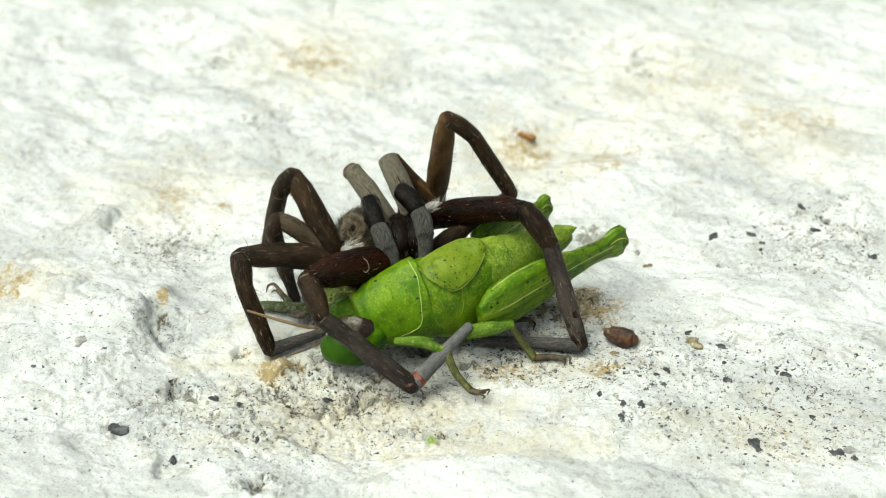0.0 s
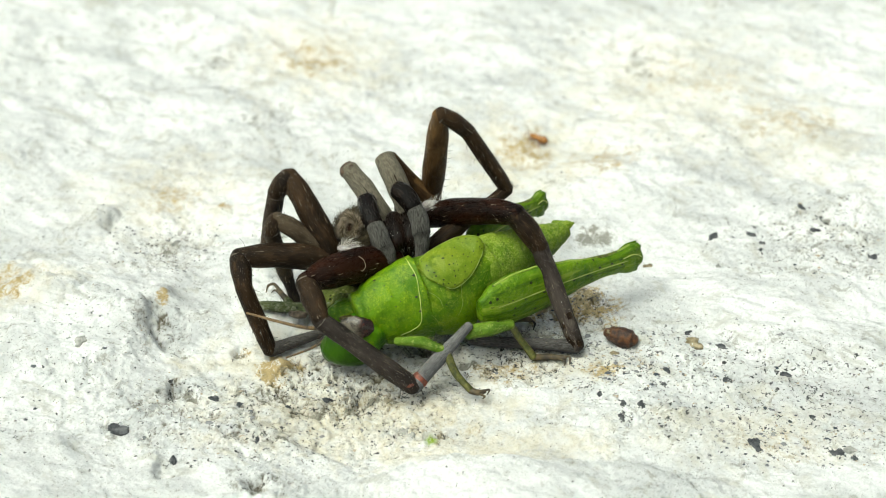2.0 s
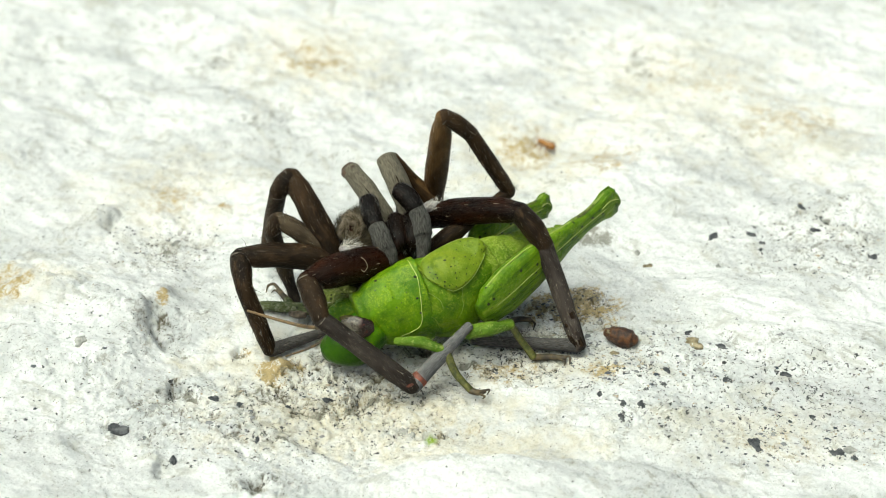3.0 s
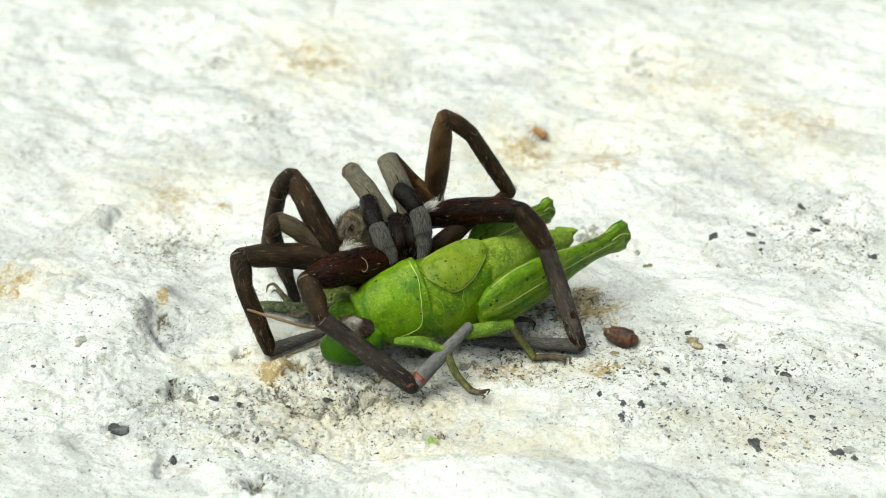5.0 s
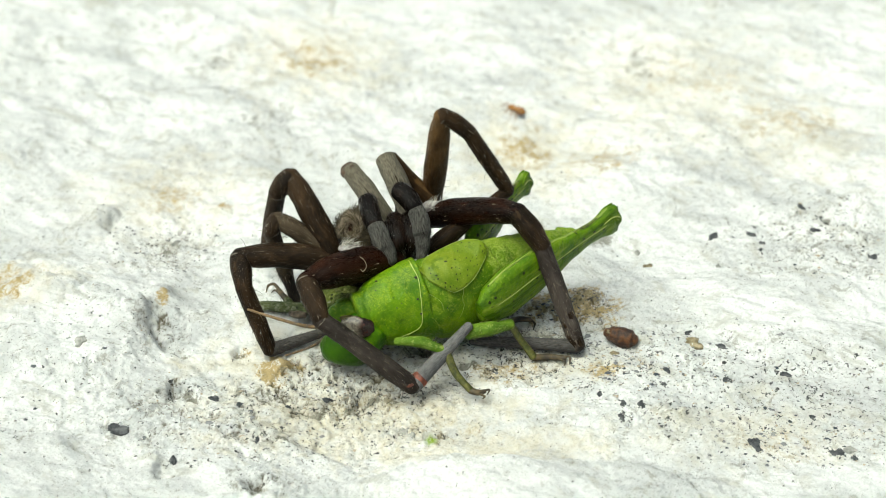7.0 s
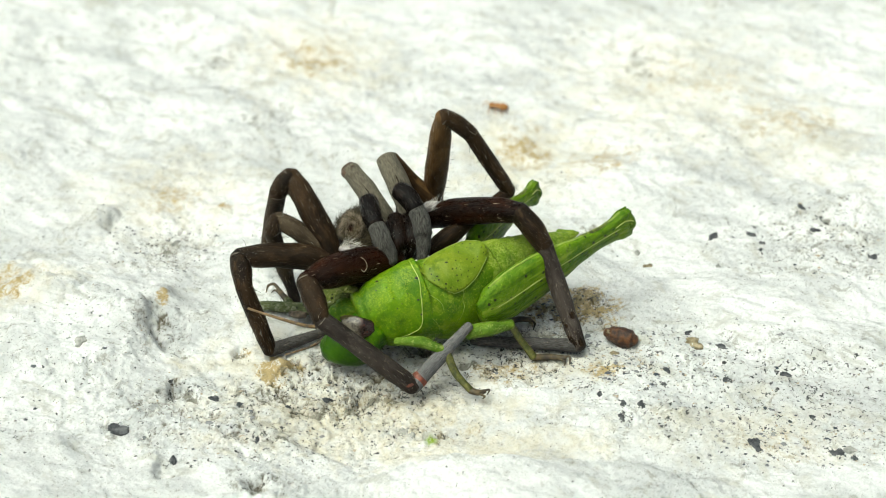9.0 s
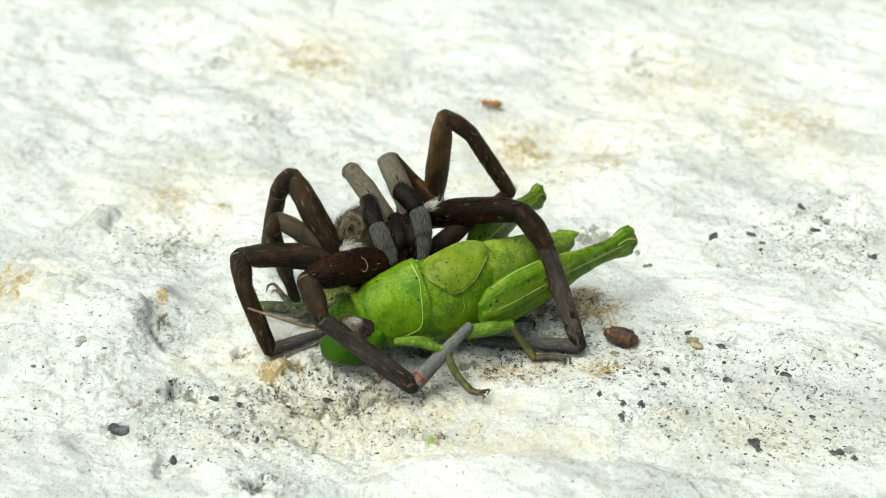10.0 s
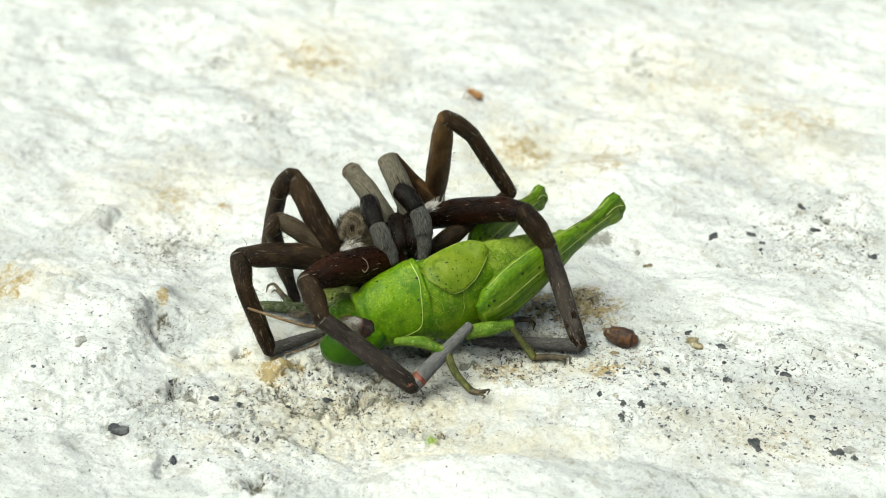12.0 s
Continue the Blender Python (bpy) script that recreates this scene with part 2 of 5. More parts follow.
GREEN_MOSS = green_material("hopper_mossy", (0.035, 0.05, 0.007), (0.095, 0.115, 0.02), (0.28, 0.28, 0.12), 0.3, 1900, 0.6, 0.9, 0.3, 0.8)
GREEN_PALE = plain_material("hopper_pale_edge", (0.13, 0.20, 0.015), (0.26, 0.32, 0.06))
GREEN_EDGE = plain_material("hopper_yellow_edge", (0.28, 0.34, 0.06), (0.42, 0.46, 0.14))
SHIN = plain_material("hopper_shin", (0.03, 0.036, 0.005), (0.11, 0.105, 0.02), 2200, 0.5)
CLAW = plain_material("hopper_claw", (0.018, 0.013, 0.006), (0.09, 0.062, 0.026), 1500, 0.45)
EYE_DARK = eye_material()
RIDGE = plain_material("hopper_ridge", (0.035, 0.040, 0.008), (0.16, 0.19, 0.03), 1400, 0.5)
PIT_DARK = plain_material("hopper_dark_dot", (0.004, 0.006, 0.003), (0.012, 0.016, 0.006))
FEELER = plain_material("hopper_feeler", (0.09, 0.055, 0.022), (0.27, 0.18, 0.09), 900, 0.6)
PELLET = plain_material("pellet_brown", (0.008, 0.0025, 0.001), (0.10, 0.034, 0.006), 1900, 0.3, 0.0004)
ORANGE = plain_material("ant_orange", (0.20, 0.085, 0.016), (0.34, 0.16, 0.035), 900, 0.4)
STONE_DARK = plain_material("stone_dark", (0.016, 0.018, 0.022), (0.11, 0.112, 0.115), 1600, 0.6, 0.0004)
STONE_GREY = plain_material("stone_grey", (0.22, 0.22, 0.20), (0.40, 0.39, 0.36), 1600, 0.7, 0.0004)
STONE_TAN = plain_material("stone_tan", (0.13, 0.105, 0.055), (0.32, 0.27, 0.17), 1600, 0.7, 0.0004)


# ---- building helpers ----
def v3(p):
    return Vector(p) * MM


def link_mesh(name, bm, material, smooth=True):
    me = bpy.data.meshes.new(name)
    bmesh.ops.recalc_face_normals(bm, faces=bm.faces)
    bm.to_mesh(me)
    bm.free()
    if smooth:
        me.polygons.foreach_set("use_smooth", [True] * len(me.polygons))
    me.materials.append(material)
    return new(name, me)


def part(name, bm, material, parent, label="", at=None):
    ob = link_mesh(name, bm, material)
    ob.parent = parent
    if at is not None:
        ob.matrix_basis = at
    return tagged(ob, label)


def empty(name, at):
    ob = new(name)
    ob.empty_display_size = 0.002
    ob.matrix_basis = pose(*at)
    return ob


def smooth_line(pts, n):
    """n + 1 points and their shares of the way along a smooth line through pts."""
    pts = [Vector(p) for p in pts]
    q = [pts[0] * 2 - pts[1]] + pts + [pts[-1] * 2 - pts[-2]]
    out = []
    for i in range(n + 1):
        u = i / n * (len(pts) - 1)
        j = min(int(u), len(pts) - 2)
        f = u - j
        a, b, c, d = q[j:j + 4]
        out.append((0.5 * (2 * b + (c - a) * f + (2 * a - 5 * b + 4 * c - d) * f * f + (3 * b - a - 3 * c + d) * f ** 3), u))
    return out


def spread(values, u):
    j = min(int(u), len(values) - 2)
    f = u - j
    f = f * f * (3 - 2 * f)
    return values[j] * (1 - f) + values[j + 1] * f


def tube(pts, wide, high=None, up=(0, 0, 1), n=24, sides=16, rough=0.02, seed=0, cap=0.5, bm=None, keel=0.0, square=2.0):
    """A limb or body swept along pts (metres) with half-widths and half-heights per point and rounded ends."""
    high = high or wide
    bm = bm or bmesh.new()
    skin = bm.verts.layers.float_vector.get("skin") or bm.verts.layers.float_vector.new("skin")
    run = seed * 0.01
    line = smooth_line(pts, n)
    rings, prev = [], Vector(up)
    stations = []
    for i, (p, u) in enumerate(line):
        d = (line[min(i + 1, n)][0] - line[max(i - 1, 0)][0]).normalized()
        stations.append((p, d, spread(wide, u), spread(high, u)))
    if cap:
        ends = []
        for (p, d, w, h), sgn in ((stations[0], -1), (stations[-1], 1)):
            ends.append([(p + d * sgn * cap * min(w, h) * math.sin(a), d, w * math.cos(a), h * math.cos(a))
                         for a in (0.45, 0.85, 1.2, 1.45)])
        stations = ends[0][::-1] + stations + ends[1]
    last = stations[0][0]
    for p, d, w, h in stations:
        run += (p - last).length
        last = p
        side = d.cross(prev)
        if side.length < 1e-6:
            side = d.orthogonal()
        side.normalize()
        top = side.cross(d).normalized()
        prev = top if (Vector(up).cross(d)).length < 0.3 else Vector(up)
        ring = []
        for kx in range(sides):
            a = math.tau * kx / sides
            ca, sa = math.cos(a), math.sin(a)
            e = 2 / square
            x = math.copysign(abs(ca) ** e, ca)
            y = math.copysign(abs(sa) ** e, sa)
            y += keel * max(0, y) ** 6
            q = p + side * w * x + top * h * y
            if rough:
                q += (side * x + top * y).normalized() * min(w, h) * rough * 2 * noise.noise(q * 900 + Vector((seed * 3.7, 0, 0)))
            made = bm.verts.new(q)
            made[skin] = (run, w * x, h * y)
            ring.append(made)
        rings.append(ring)
    for a, b in zip(rings, rings[1:]):
        for kx in range(sides):
            bm.faces.new((a[kx], a[(kx + 1) % sides], b[(kx + 1) % sides], b[kx]))
    bm.faces.new(rings[0][::-1])
    bm.faces.new(rings[-1])
    return bm


def hairs(pts, radii, count, length, rng, lean=0.6, thick=0.022, bm=None, span=(0.05, 0.97), only=None):
    """Fine tapered hairs standing off a limb."""
    bm = bm or bmesh.new()
    line = smooth_line(pts, 40)
    for _ in range(count):
        i = int(40 * rng.uniform(*span))
        p, u = line[i]
        d = (line[min(i + 1, 40)][0] - line[max(i - 1, 0)][0]).normalized()
        s = d.orthogonal().normalized()
        a = rng.uniform(0, math.tau)
        out = (Matrix.Rotation(a, 3, d) @ s).normalized()
        if only is not None and out.dot(Vector(only)) < 0.2:
            continue
        r = spread(radii, u)
        root = p + out * r * 0.92
        way = (out + d * lean * rng.uniform(0.4, 1.4) + Vector([rng.uniform(-0.2, 0.2) for _ in range(3)])).normalized()
        ln = length * rng.uniform(0.5, 1.2)
        bend = root + way * ln * 0.55 + out * ln * 0.05
        tip = root + way * ln + d * ln * 0.2
        w = thick * MM * rng.uniform(0.7, 1.2)
        e1 = way.orthogonal().normalized() * w
        e2 = way.cross(e1).normalized() * w
        base = [bm.verts.new(root + e1), bm.verts.new(root - e1 * 0.5 + e2 * 0.87), bm.verts.new(root - e1 * 0.5 - e2 * 0.87)]
        mid = [bm.verts.new(bend + (b.co - root) * 0.6) for b in base]
        t = bm.verts.new(tip)
        for j in range(3):
            bm.faces.new((base[j], base[(j + 1) % 3], mid[(j + 1) % 3], mid[j]))
            bm.faces.new((mid[j], mid[(j + 1) % 3], t))
    return bm


def blob(radius, at=(0, 0, 0), scale=(1, 1, 1), rough=0.12, freq=700, seed=0, sub=3, bm=None):
    bm = bm or bmesh.new()
    skin = bm.verts.layers.float_vector.get("skin") or bm.verts.layers.float_vector.new("skin")
    made = bmesh.ops.create_icosphere(bm, subdivisions=sub, radius=1)["verts"]
    for q in made:
        q[skin] = q.co * radius
        n = q.co.copy()
        k = 1 + rough * 2 * noise.fractal(n * radius * freq + Vector((seed * 5.1, seed, 0)), 1.0, 2.0, 4)
        q.co = Vector(at) + Vector((n.x * scale[0], n.y * scale[1], n.z * scale[2])) * radius * k
    return bm


# ---- the rock ----
def lattice(ix, iy, seed):
    h = (ix.astype(np.int64) * 374761393 + iy.astype(np.int64) * 668265263 + seed * 974711) & 0xFFFFFFFF
    h = ((h ^ (h >> 13)) * 1274126177) & 0xFFFFFFFF
    return ((h ^ (h >> 16)) & 0xFFFF) / 65535.0 * math.tau


def perlin(x, y, seed):
    ix, iy = np.floor(x), np.floor(y)
    fx, fy = x - ix, y - iy
    u, w = fx ** 3 * (fx * (fx * 6 - 15) + 10), fy ** 3 * (fy * (fy * 6 - 15) + 10)
    g = []
    for ox in (0, 1):
        for oy in (0, 1):
            a = lattice(ix + ox, iy + oy, seed)
            g.append(np.cos(a) * (fx - ox) + np.sin(a) * (fy - oy))
    return (g[0] * (1 - w) + g[1] * w) * (1 - u) + (g[2] * (1 - w) + g[3] * w) * u


def fbm(x, y, size, octaves, seed, gain=0.5):
    out, amp = 0, 1.0
    for o in range(octaves):
        out = out + amp * perlin(x / size * 2 ** o, y / size * 2 ** o, seed + o)
        amp *= gain
    return out


# swells and hollows: x, y, half-length, half-width, turn, height (mm, degrees)
SWELLS = [
    (-3.9, -27.4, 11, 4.5, 5, -1.1), (6.6, -33.3, 15, 3.5, -4, 1.0), (-34.4, -7.3, 8, 4.5, -20, 0.9),
    (-24.2, -13.2, 3.4, 1.8, -50, -0.6), (11.8, 20.1, 8, 5, -20, -1.3), (17.2, 12.3, 8, 4, -25, 0.8),
    (36.0, -10.7, 14, 6, -20, 0.7), (23.5, -7.3, 9, 4, -15, 0.5), (-34.8, -23.4, 10, 8, -30, 0.6),
    (-23.0, -21.9, 5, 2, -10, -0.5), (-9.0, -21.2, 6, 2, 10, -0.5), (40.6, 7.0, 4, 2, -30, 0.9),
]
# ledges with a steep rim: x, y, half-length, half-width, turn, height (mm, degrees)
LEDGES = [
    (-33.8, -13.2, 8.2, 5.5, -38, 1.1), (42.2, 4.0, 4.6, 4.0, -30, 0.9), (8.0, -33.9, 15, 3.0, -3, 0.8), (-38.4, -5.9, 5.5, 3.0, -25, 0.5),
]
# knobs and pits: x, y, radius, height (mm)
KNOBS = [
    (-26.0, -8.3, 1.5, 0.6), (-25.7, -10.0, 0.5, -0.3), (-27.3, -10.9, 0.9, 0.6), (-26.4, -12.4, 0.7, -0.4),
    (-25.9, -13.7, 0.7, -0.45), (-24.6, -15.0, 0.8, -0.4), (-23.2, -15.9, 0.8, -0.3), (-28.6, -10.2, 1.6, 0.35), (-22.7, -31.5, 0.8, -0.6), (-23.8, -30.2, 1.0, 0.3),
    (-22.9, -21.2, 0.9, -0.7), (-7.0, -21.2, 0.7, -0.6), (-8.9, -23.0, 0.6, -0.5), (-10.9, -21.9, 0.9, 0.5),
    (-33.8, 6.0, 1.1, 0.7), (-32.7, 4.5, 0.8, -0.6), (-14.2, -18.1, 1.0, 0.5), (-18.0, -15.9, 0.7, -0.4),
    (32.7, 20.7, 1.3, -0.8), (39.5, 9.1, 1.2, -0.6), (1.8, -17.3, 0.8, -0.5), (-1.7, -14.9, 1.0, -0.6),
    (-14.9, -33.2, 0.9, -0.5), (13.3, -8.3, 1.4, 0.6), (10.1, -9.7, 1.1, 0.5), (11.7, -10.4, 0.7, -0.5),
]
# cracks and rims: line of x, y (mm), depth, half-width, step up on the line's right-hand side (mm)
GULLIES = [
    ([(-38.7, -4.2), (-35.5, -7.3), (-30.6, -9.3), (-27.1, -10.1), (-26.2, -13.2), (-24.4, -15.9), (-21.8, -17.9), (-18.7, -21.2)], 0.28, 0.5, 0.5),
    ([(-15.7, -24.5), (-11.0, -27.4), (-7.4, -29.5), (-3.9, -29.5), (0.7, -28.7), (5.4, -28.6)], 0.3, 0.6, 0.5),
    ([(-10.2, -21.0), (-9.0, -22.4), (-7.4, -23.0), (-6.3, -21.6), (-5.6, -22.4)], 0.5, 0.26, 0.0),
    ([(-9.0, -20.6), (-7.7, -21.9), (-6.9, -23.6), (-4.5, -24.0), (-3.0, -23.1)], 0.4, 0.22, 0.0),
    ([(-23.7, -20.1), (-22.7, -21.5), (-20.9, -22.5), (-19.7, -24.1)], 0.5, 0.3, 0.0),
    ([(-12.8, -21.9), (-10.8, -23.6), (-8.8, -25.0), (-5.9, -26.0)], 0.35, 0.24, 0.0),
    ([(-4.0, -24.7), (-2.0, -25.7), (0.8, -25.5), (3.1, -26.2)], 0.3, 0.24, 0.0),
    ([(4.8, -17.3), (5.8, -18.2), (8.7, -18.1), (11.2, -18.9)], 0.4, 0.24, 0.0),
]
# ochre staining: x, y, half-length, half-width (mm), strength
OCHRE = [
    (-14.2, -18.1, 1.9, 1.5, 1.0), (-18.0, -15.9, 0.9, 0.8, 0.9), (-25.7, -9.4, 0.7, 0.8, 0.75), (-40.3, -6.8, 3, 3, 0.5),
    (-27.7, 9.1, 3, 3, 0.4), (8.5, 20.1, 3.2, 4.5, 0.55), (16.3, 16.1, 5, 4, 0.4), (-14.7, 39.0, 5, 5, 0.45),
    (25.6, 35.6, 6, 7, 0.24), (31.0, 32.3, 6, 5, 0.26), (12.0, -9.0, 4.0, 3.2, 0.9), (14.4, -18.5, 2.2, 1.5, 0.6),
    (-1.1, -24.9, 6, 3.5, 0.2), (5.2, -18.5, 4, 1.8, 0.4), (-7.0, -21.2, 5, 3, 0.28),
    (27.8, -28.4, 5, 2.5, 0.25), (-22.1, 7.3, 0.8, 0.8, 0.7), (38.0, 24.8, 7, 5, 0.35),
]
# wide cream washes
CREAM = [
    (-6.9, -23.0, 13, 6, 0.62), (3.6, -27.7, 11, 3, 0.5), (-2.0, -13.0, 14, 5, 0.45), (8.7, 18.4, 9, 9, 0.5), (26.5, 32.3, 13, 14, 0.34),
    (-27.8, 10.1, 9, 8, 0.35), (-14.7, 39.0, 9, 10, 0.45), (-15.7, -17.3, 7, 3, 0.5), (25.8, -26.3, 9, 4, 0.35),
    (37.6, 22.4, 9, 9, 0.35), (-39.7, -7.3, 6, 4, 0.45), (8.3, -17.3, 8, 3, 0.45),
]
# grey-green weathering; rows around (-8, -22) also paint in crevice shade
GREY = [
    (-30.0, 25.0, 9, 5, 0.14), (-10.0, 33.0, 10, 6, 0.14), (16.0, 40.0, 12, 6, 0.16), (34.0, 40.0, 10, 8, 0.16), (22.0, 10.0, 8, 4, 0.12),
    (-40.0, 30.0, 8, 5, 0.16), (-36.0, 8.0, 7, 4, 0.16), (42.0, 18.0, 6, 6, 0.18), (-38.0, -28.0, 7, 6, 0.14),
    (-43.0, 16.7, 3, 3, 0.3), (-38.0, 18.7, 3, 3, 0.3), (-27.8, -1.8, 4, 3, 0.36), (-26.0, 0.9, 2.4, 2, 0.6),
    (-20.5, 24.2, 3, 3, 0.45), (6.6, 26.7, 3, 5, 0.22), (32.6, 20.1, 2, 4, 0.28), (-17.6, 26.0, 3, 3, 0.35),
    (-34.5, 46.8, 3, 3, 0.4), (-25.8, 38.3, 3.5, 3, 0.45), (10.8, 11.7, 2, 2, 0.35), (-8.9, -21.9, 6, 2.5, 0.36),
    (14.7, 2.0, 2.5, 2, 0.7), (-16.2, -21.9, 8, 3, 0.35), (22.6, 38.3, 2, 6, 0.5), (-1.2, -14.1, 5, 2, 0.4),
    (8.9, -14.1, 5, 2.5, 0.7), (13.0, -8.3, 2.6, 2.2, 0.42), (9.8, -9.5, 2.8, 2.0, 0.5), (-11.0, -20.4, 5, 2, 0.28), (-4.6, -21.9, 5, 2.5, 0.3), (-6.8, -26.7, 6, 2, 0.2),
]
# shade painted as dark marks into creases and pits
CREASE_SHADE = [
    (-27.0, -10.7, 0.5, 0.5, 0.5), (-26.3, -12.7, 0.3, 0.7, 0.5), (-25.3, -14.6, 0.5, 0.35, 0.5), (-24.0, -15.9, 0.6, 0.3, 0.5),
    (-22.8, -16.1, 0.8, 0.5, 0.7), (-22.6, -31.7, 0.9, 0.4, 0.9), (-22.7, -21.2, 1.0, 0.7, 1.0), (-21.3, -22.3, 0.8, 0.7, 0.8),
    (-15.0, -33.5, 1.0, 0.5, 0.7), (-8.3, -22.4, 1.2, 0.4, 0.9), (-6.3, -21.5, 0.9, 0.5, 0.9), (-10.8, -23.1, 0.8, 0.5, 0.8),
    (-4.0, -21.9, 0.8, 0.5, 0.8), (39.7, 9.6, 0.7, 1.4, 0.7), (39.9, 6.2, 0.9, 1.0, 0.6), (-13.4, -27.0, 1.2, 0.5, 0.8),
    (-18.0, -16.0, 0.6, 0.5, 0.9), (2.3, -17.3, 1.6, 0.6, 0.9), (-2.0, -15.0, 1.6, 0.8, 1.0),
]
# where dark grains lie thick
GRIT = [
    (26.5, -21.9, 14, 8, 1.0), (-14.5, -24.9, 12, 6, 0.7), (10.8, -17.3, 8, 4, 0.9), (36.6, 1.1, 9, 8, 0.7),
    (-31.6, -17.3, 8, 10, 0.4), (-26.6, 1.1, 6, 5, 0.6), (-1.2, -17.3, 9, 5, 0.45), (29.7, -28.4, 8, 3, 0.7),
    (18.2, -17.3, 7, 4, 0.9), (12.0, -9.2, 4, 3, 1.0),
    (-7.0, -21.9, 7, 3, 0.15), (2.0, -13.0, 14, 5, 0.9),
]

# where the crust is broken and cracked
CRAG = [
    (-8.0, -20.6, 9, 4.2, 1.0), (-19.5, -24.5, 8, 4, 0.65), (-13.0, -18.0, 4, 2.4, 0.7), (5.0, -18.0, 6, 2.2, 0.85), (9.0, -13.6, 5, 3, 0.7),
    (12.6, -10.4, 3.4, 2.6, 1.0), (-4.0, -25.5, 9, 2.6, 0.55), (-25.6, -12.6, 2.6, 3.4, 0.6), (-26.0, 1.0, 4, 2.5, 0.6), (37.5, 1.0, 6, 5, 0.55),
    (-1.0, -11.5, 15, 5, 0.5), (-14.6, -33.2, 3, 1.6, 0.7), (-22.8, -21.4, 2.4, 1.4, 0.9), (-34, 5.5, 3, 2, 0.4), (-6.0, -15.5, 8, 2.4, 0.8),
]


def patches(x, y, rows, seed, ragged=0.55):
    """How strongly each place is covered by ragged patches."""
    out = np.zeros_like(x)
    wob = fbm(x, y, 2.4, 5, seed, 0.6) * ragged
    for px, py, a, b, s in rows:
        d = np.sqrt(((x - px) / a) ** 2 + ((y - py) / b) ** 2)
        out = np.maximum(out, s * np.clip(1.35 - d - wob * 1.4, 0, 1))
    return out


def rock_height(x, y):
    """Height of the rock's surface in mm."""
    a = radians(-40)
    xs, ys = x * math.cos(a) + y * math.sin(a), -x * math.sin(a) + y * math.cos(a)
    near = np.exp(-(((x - 0) / 17) ** 2 + ((y + 14) / 7) ** 2))
    far = np.clip(np.hypot(x, y) / 80 - 1, 0, 60)
    crag = patches(x, y, CRAG, 501)
    lumpy = 0.24 + 0.14 * crag + 0.25 * np.clip(fbm(x, y, 16, 2, 91) * 2, 0, 1)
    h = fbm(xs / 1.9, ys, 11, 3, 11, 0.5) * 1.7 * (1 - 0.85 * near)
    h += fbm(xs / 1.25, ys, 3.2, 3, 31, 0.55) * 0.34 * (1 - 0.5 * near)
    h += (np.abs(fbm(x, y, 1.9, 5, 51, 0.66)) * 1.0 - 0.42) * lumpy * (1 - 0.3 * near)
    h += -np.abs(fbm(x, y, 0.8, 3, 221, 0.6)) * 0.38 * lumpy * (1 - 0.4 * near)
    h -= 0.42 * cracks(x, y, crag)
    for px, py, ra, rb, turn, s in SWELLS:
        c, t = math.cos(radians(turn)), math.sin(radians(turn))
        u, w = (x - px) * c + (y - py) * t, -(x - px) * t + (y - py) * c
        h += s * np.exp(-((u / ra) ** 2 + (w / rb) ** 2)) * (1 - 0.6 * near)
    for px, py, ra, rb, turn, s in LEDGES:
        c, t = math.cos(radians(turn)), math.sin(radians(turn))
        u, w = (x - px) * c + (y - py) * t, -(x - px) * t + (y - py) * c
        d = np.hypot(u / ra, w / rb) + 0.25 * fbm(x, y, 2.5, 4, 191, 0.6)
        h += s * 0.5 * (1 - np.tanh((d - 1) * 7))
    jx, jy = x + 0.5 * fbm(x, y, 1.6, 3, 171), y + 0.5 * fbm(x, y, 1.6, 3, 181)
    for px, py, r, s in KNOBS:
        h += 1.7 * s * np.exp(-(((jx - px) ** 2 + (jy - py) ** 2) / r ** 2) ** 1.6)
    wx, wy = x + 0.35 * fbm(x, y, 0.9, 3, 131), y + 0.35 * fbm(x, y, 0.9, 3, 141)
    for line, deep, wide, rise in GULLIES:
        h += gully(wx + 0.5 * (jx - x), wy + 0.5 * (jy - y), line, deep, wide, rise)
    rough = np.clip(patches(x, y, GRIT, 301), 0, 1)
    dense = np.clip(1 - np.hypot(x, y) / 90, 0, 1)
    rough = np.maximum(rough, crag)
    h -= 0.75 * pores(wx, wy, 1.9, 151, 0.10 + 0.35 * rough) * dense
    h -= 0.35 * pores(wx, wy, 0.8, 161, 0.12 + 0.45 * rough) * dense
    return h + far * 6 * fbm(x, y, 420, 3, 71)


def cracks(x, y, share):
    """Depth, 0 to 1, of short ragged cracks at three sizes, as thick as the share says."""
    full = np.zeros_like(x)
    some = share > 0.02
    x, y, share = x[some], y[some], share[some]
    out = np.zeros_like(x)
    for size, seed, wide, deep in ((2.6, 601, 0.05, 1.0), (1.3, 631, 0.075, 0.85), (0.7, 661, 0.11, 0.6)):
        bx = x + size * 0.6 * fbm(x, y, size * 0.7, 3, seed + 10, 0.6)
        by = y + size * 0.6 * fbm(x, y, size * 0.7, 3, seed + 15, 0.6)
        line = np.abs(perlin(bx / size, by / size * 1.25, seed)) / wide
        broken = np.clip(fbm(x, y, size * 1.5, 2, seed + 20) * 4 + 0.3, 0, 1)
        out = np.maximum(out, deep * np.exp(-line ** 2) * broken)
    full[some] = out * np.clip(share * 1.25, 0, 1)
    return full


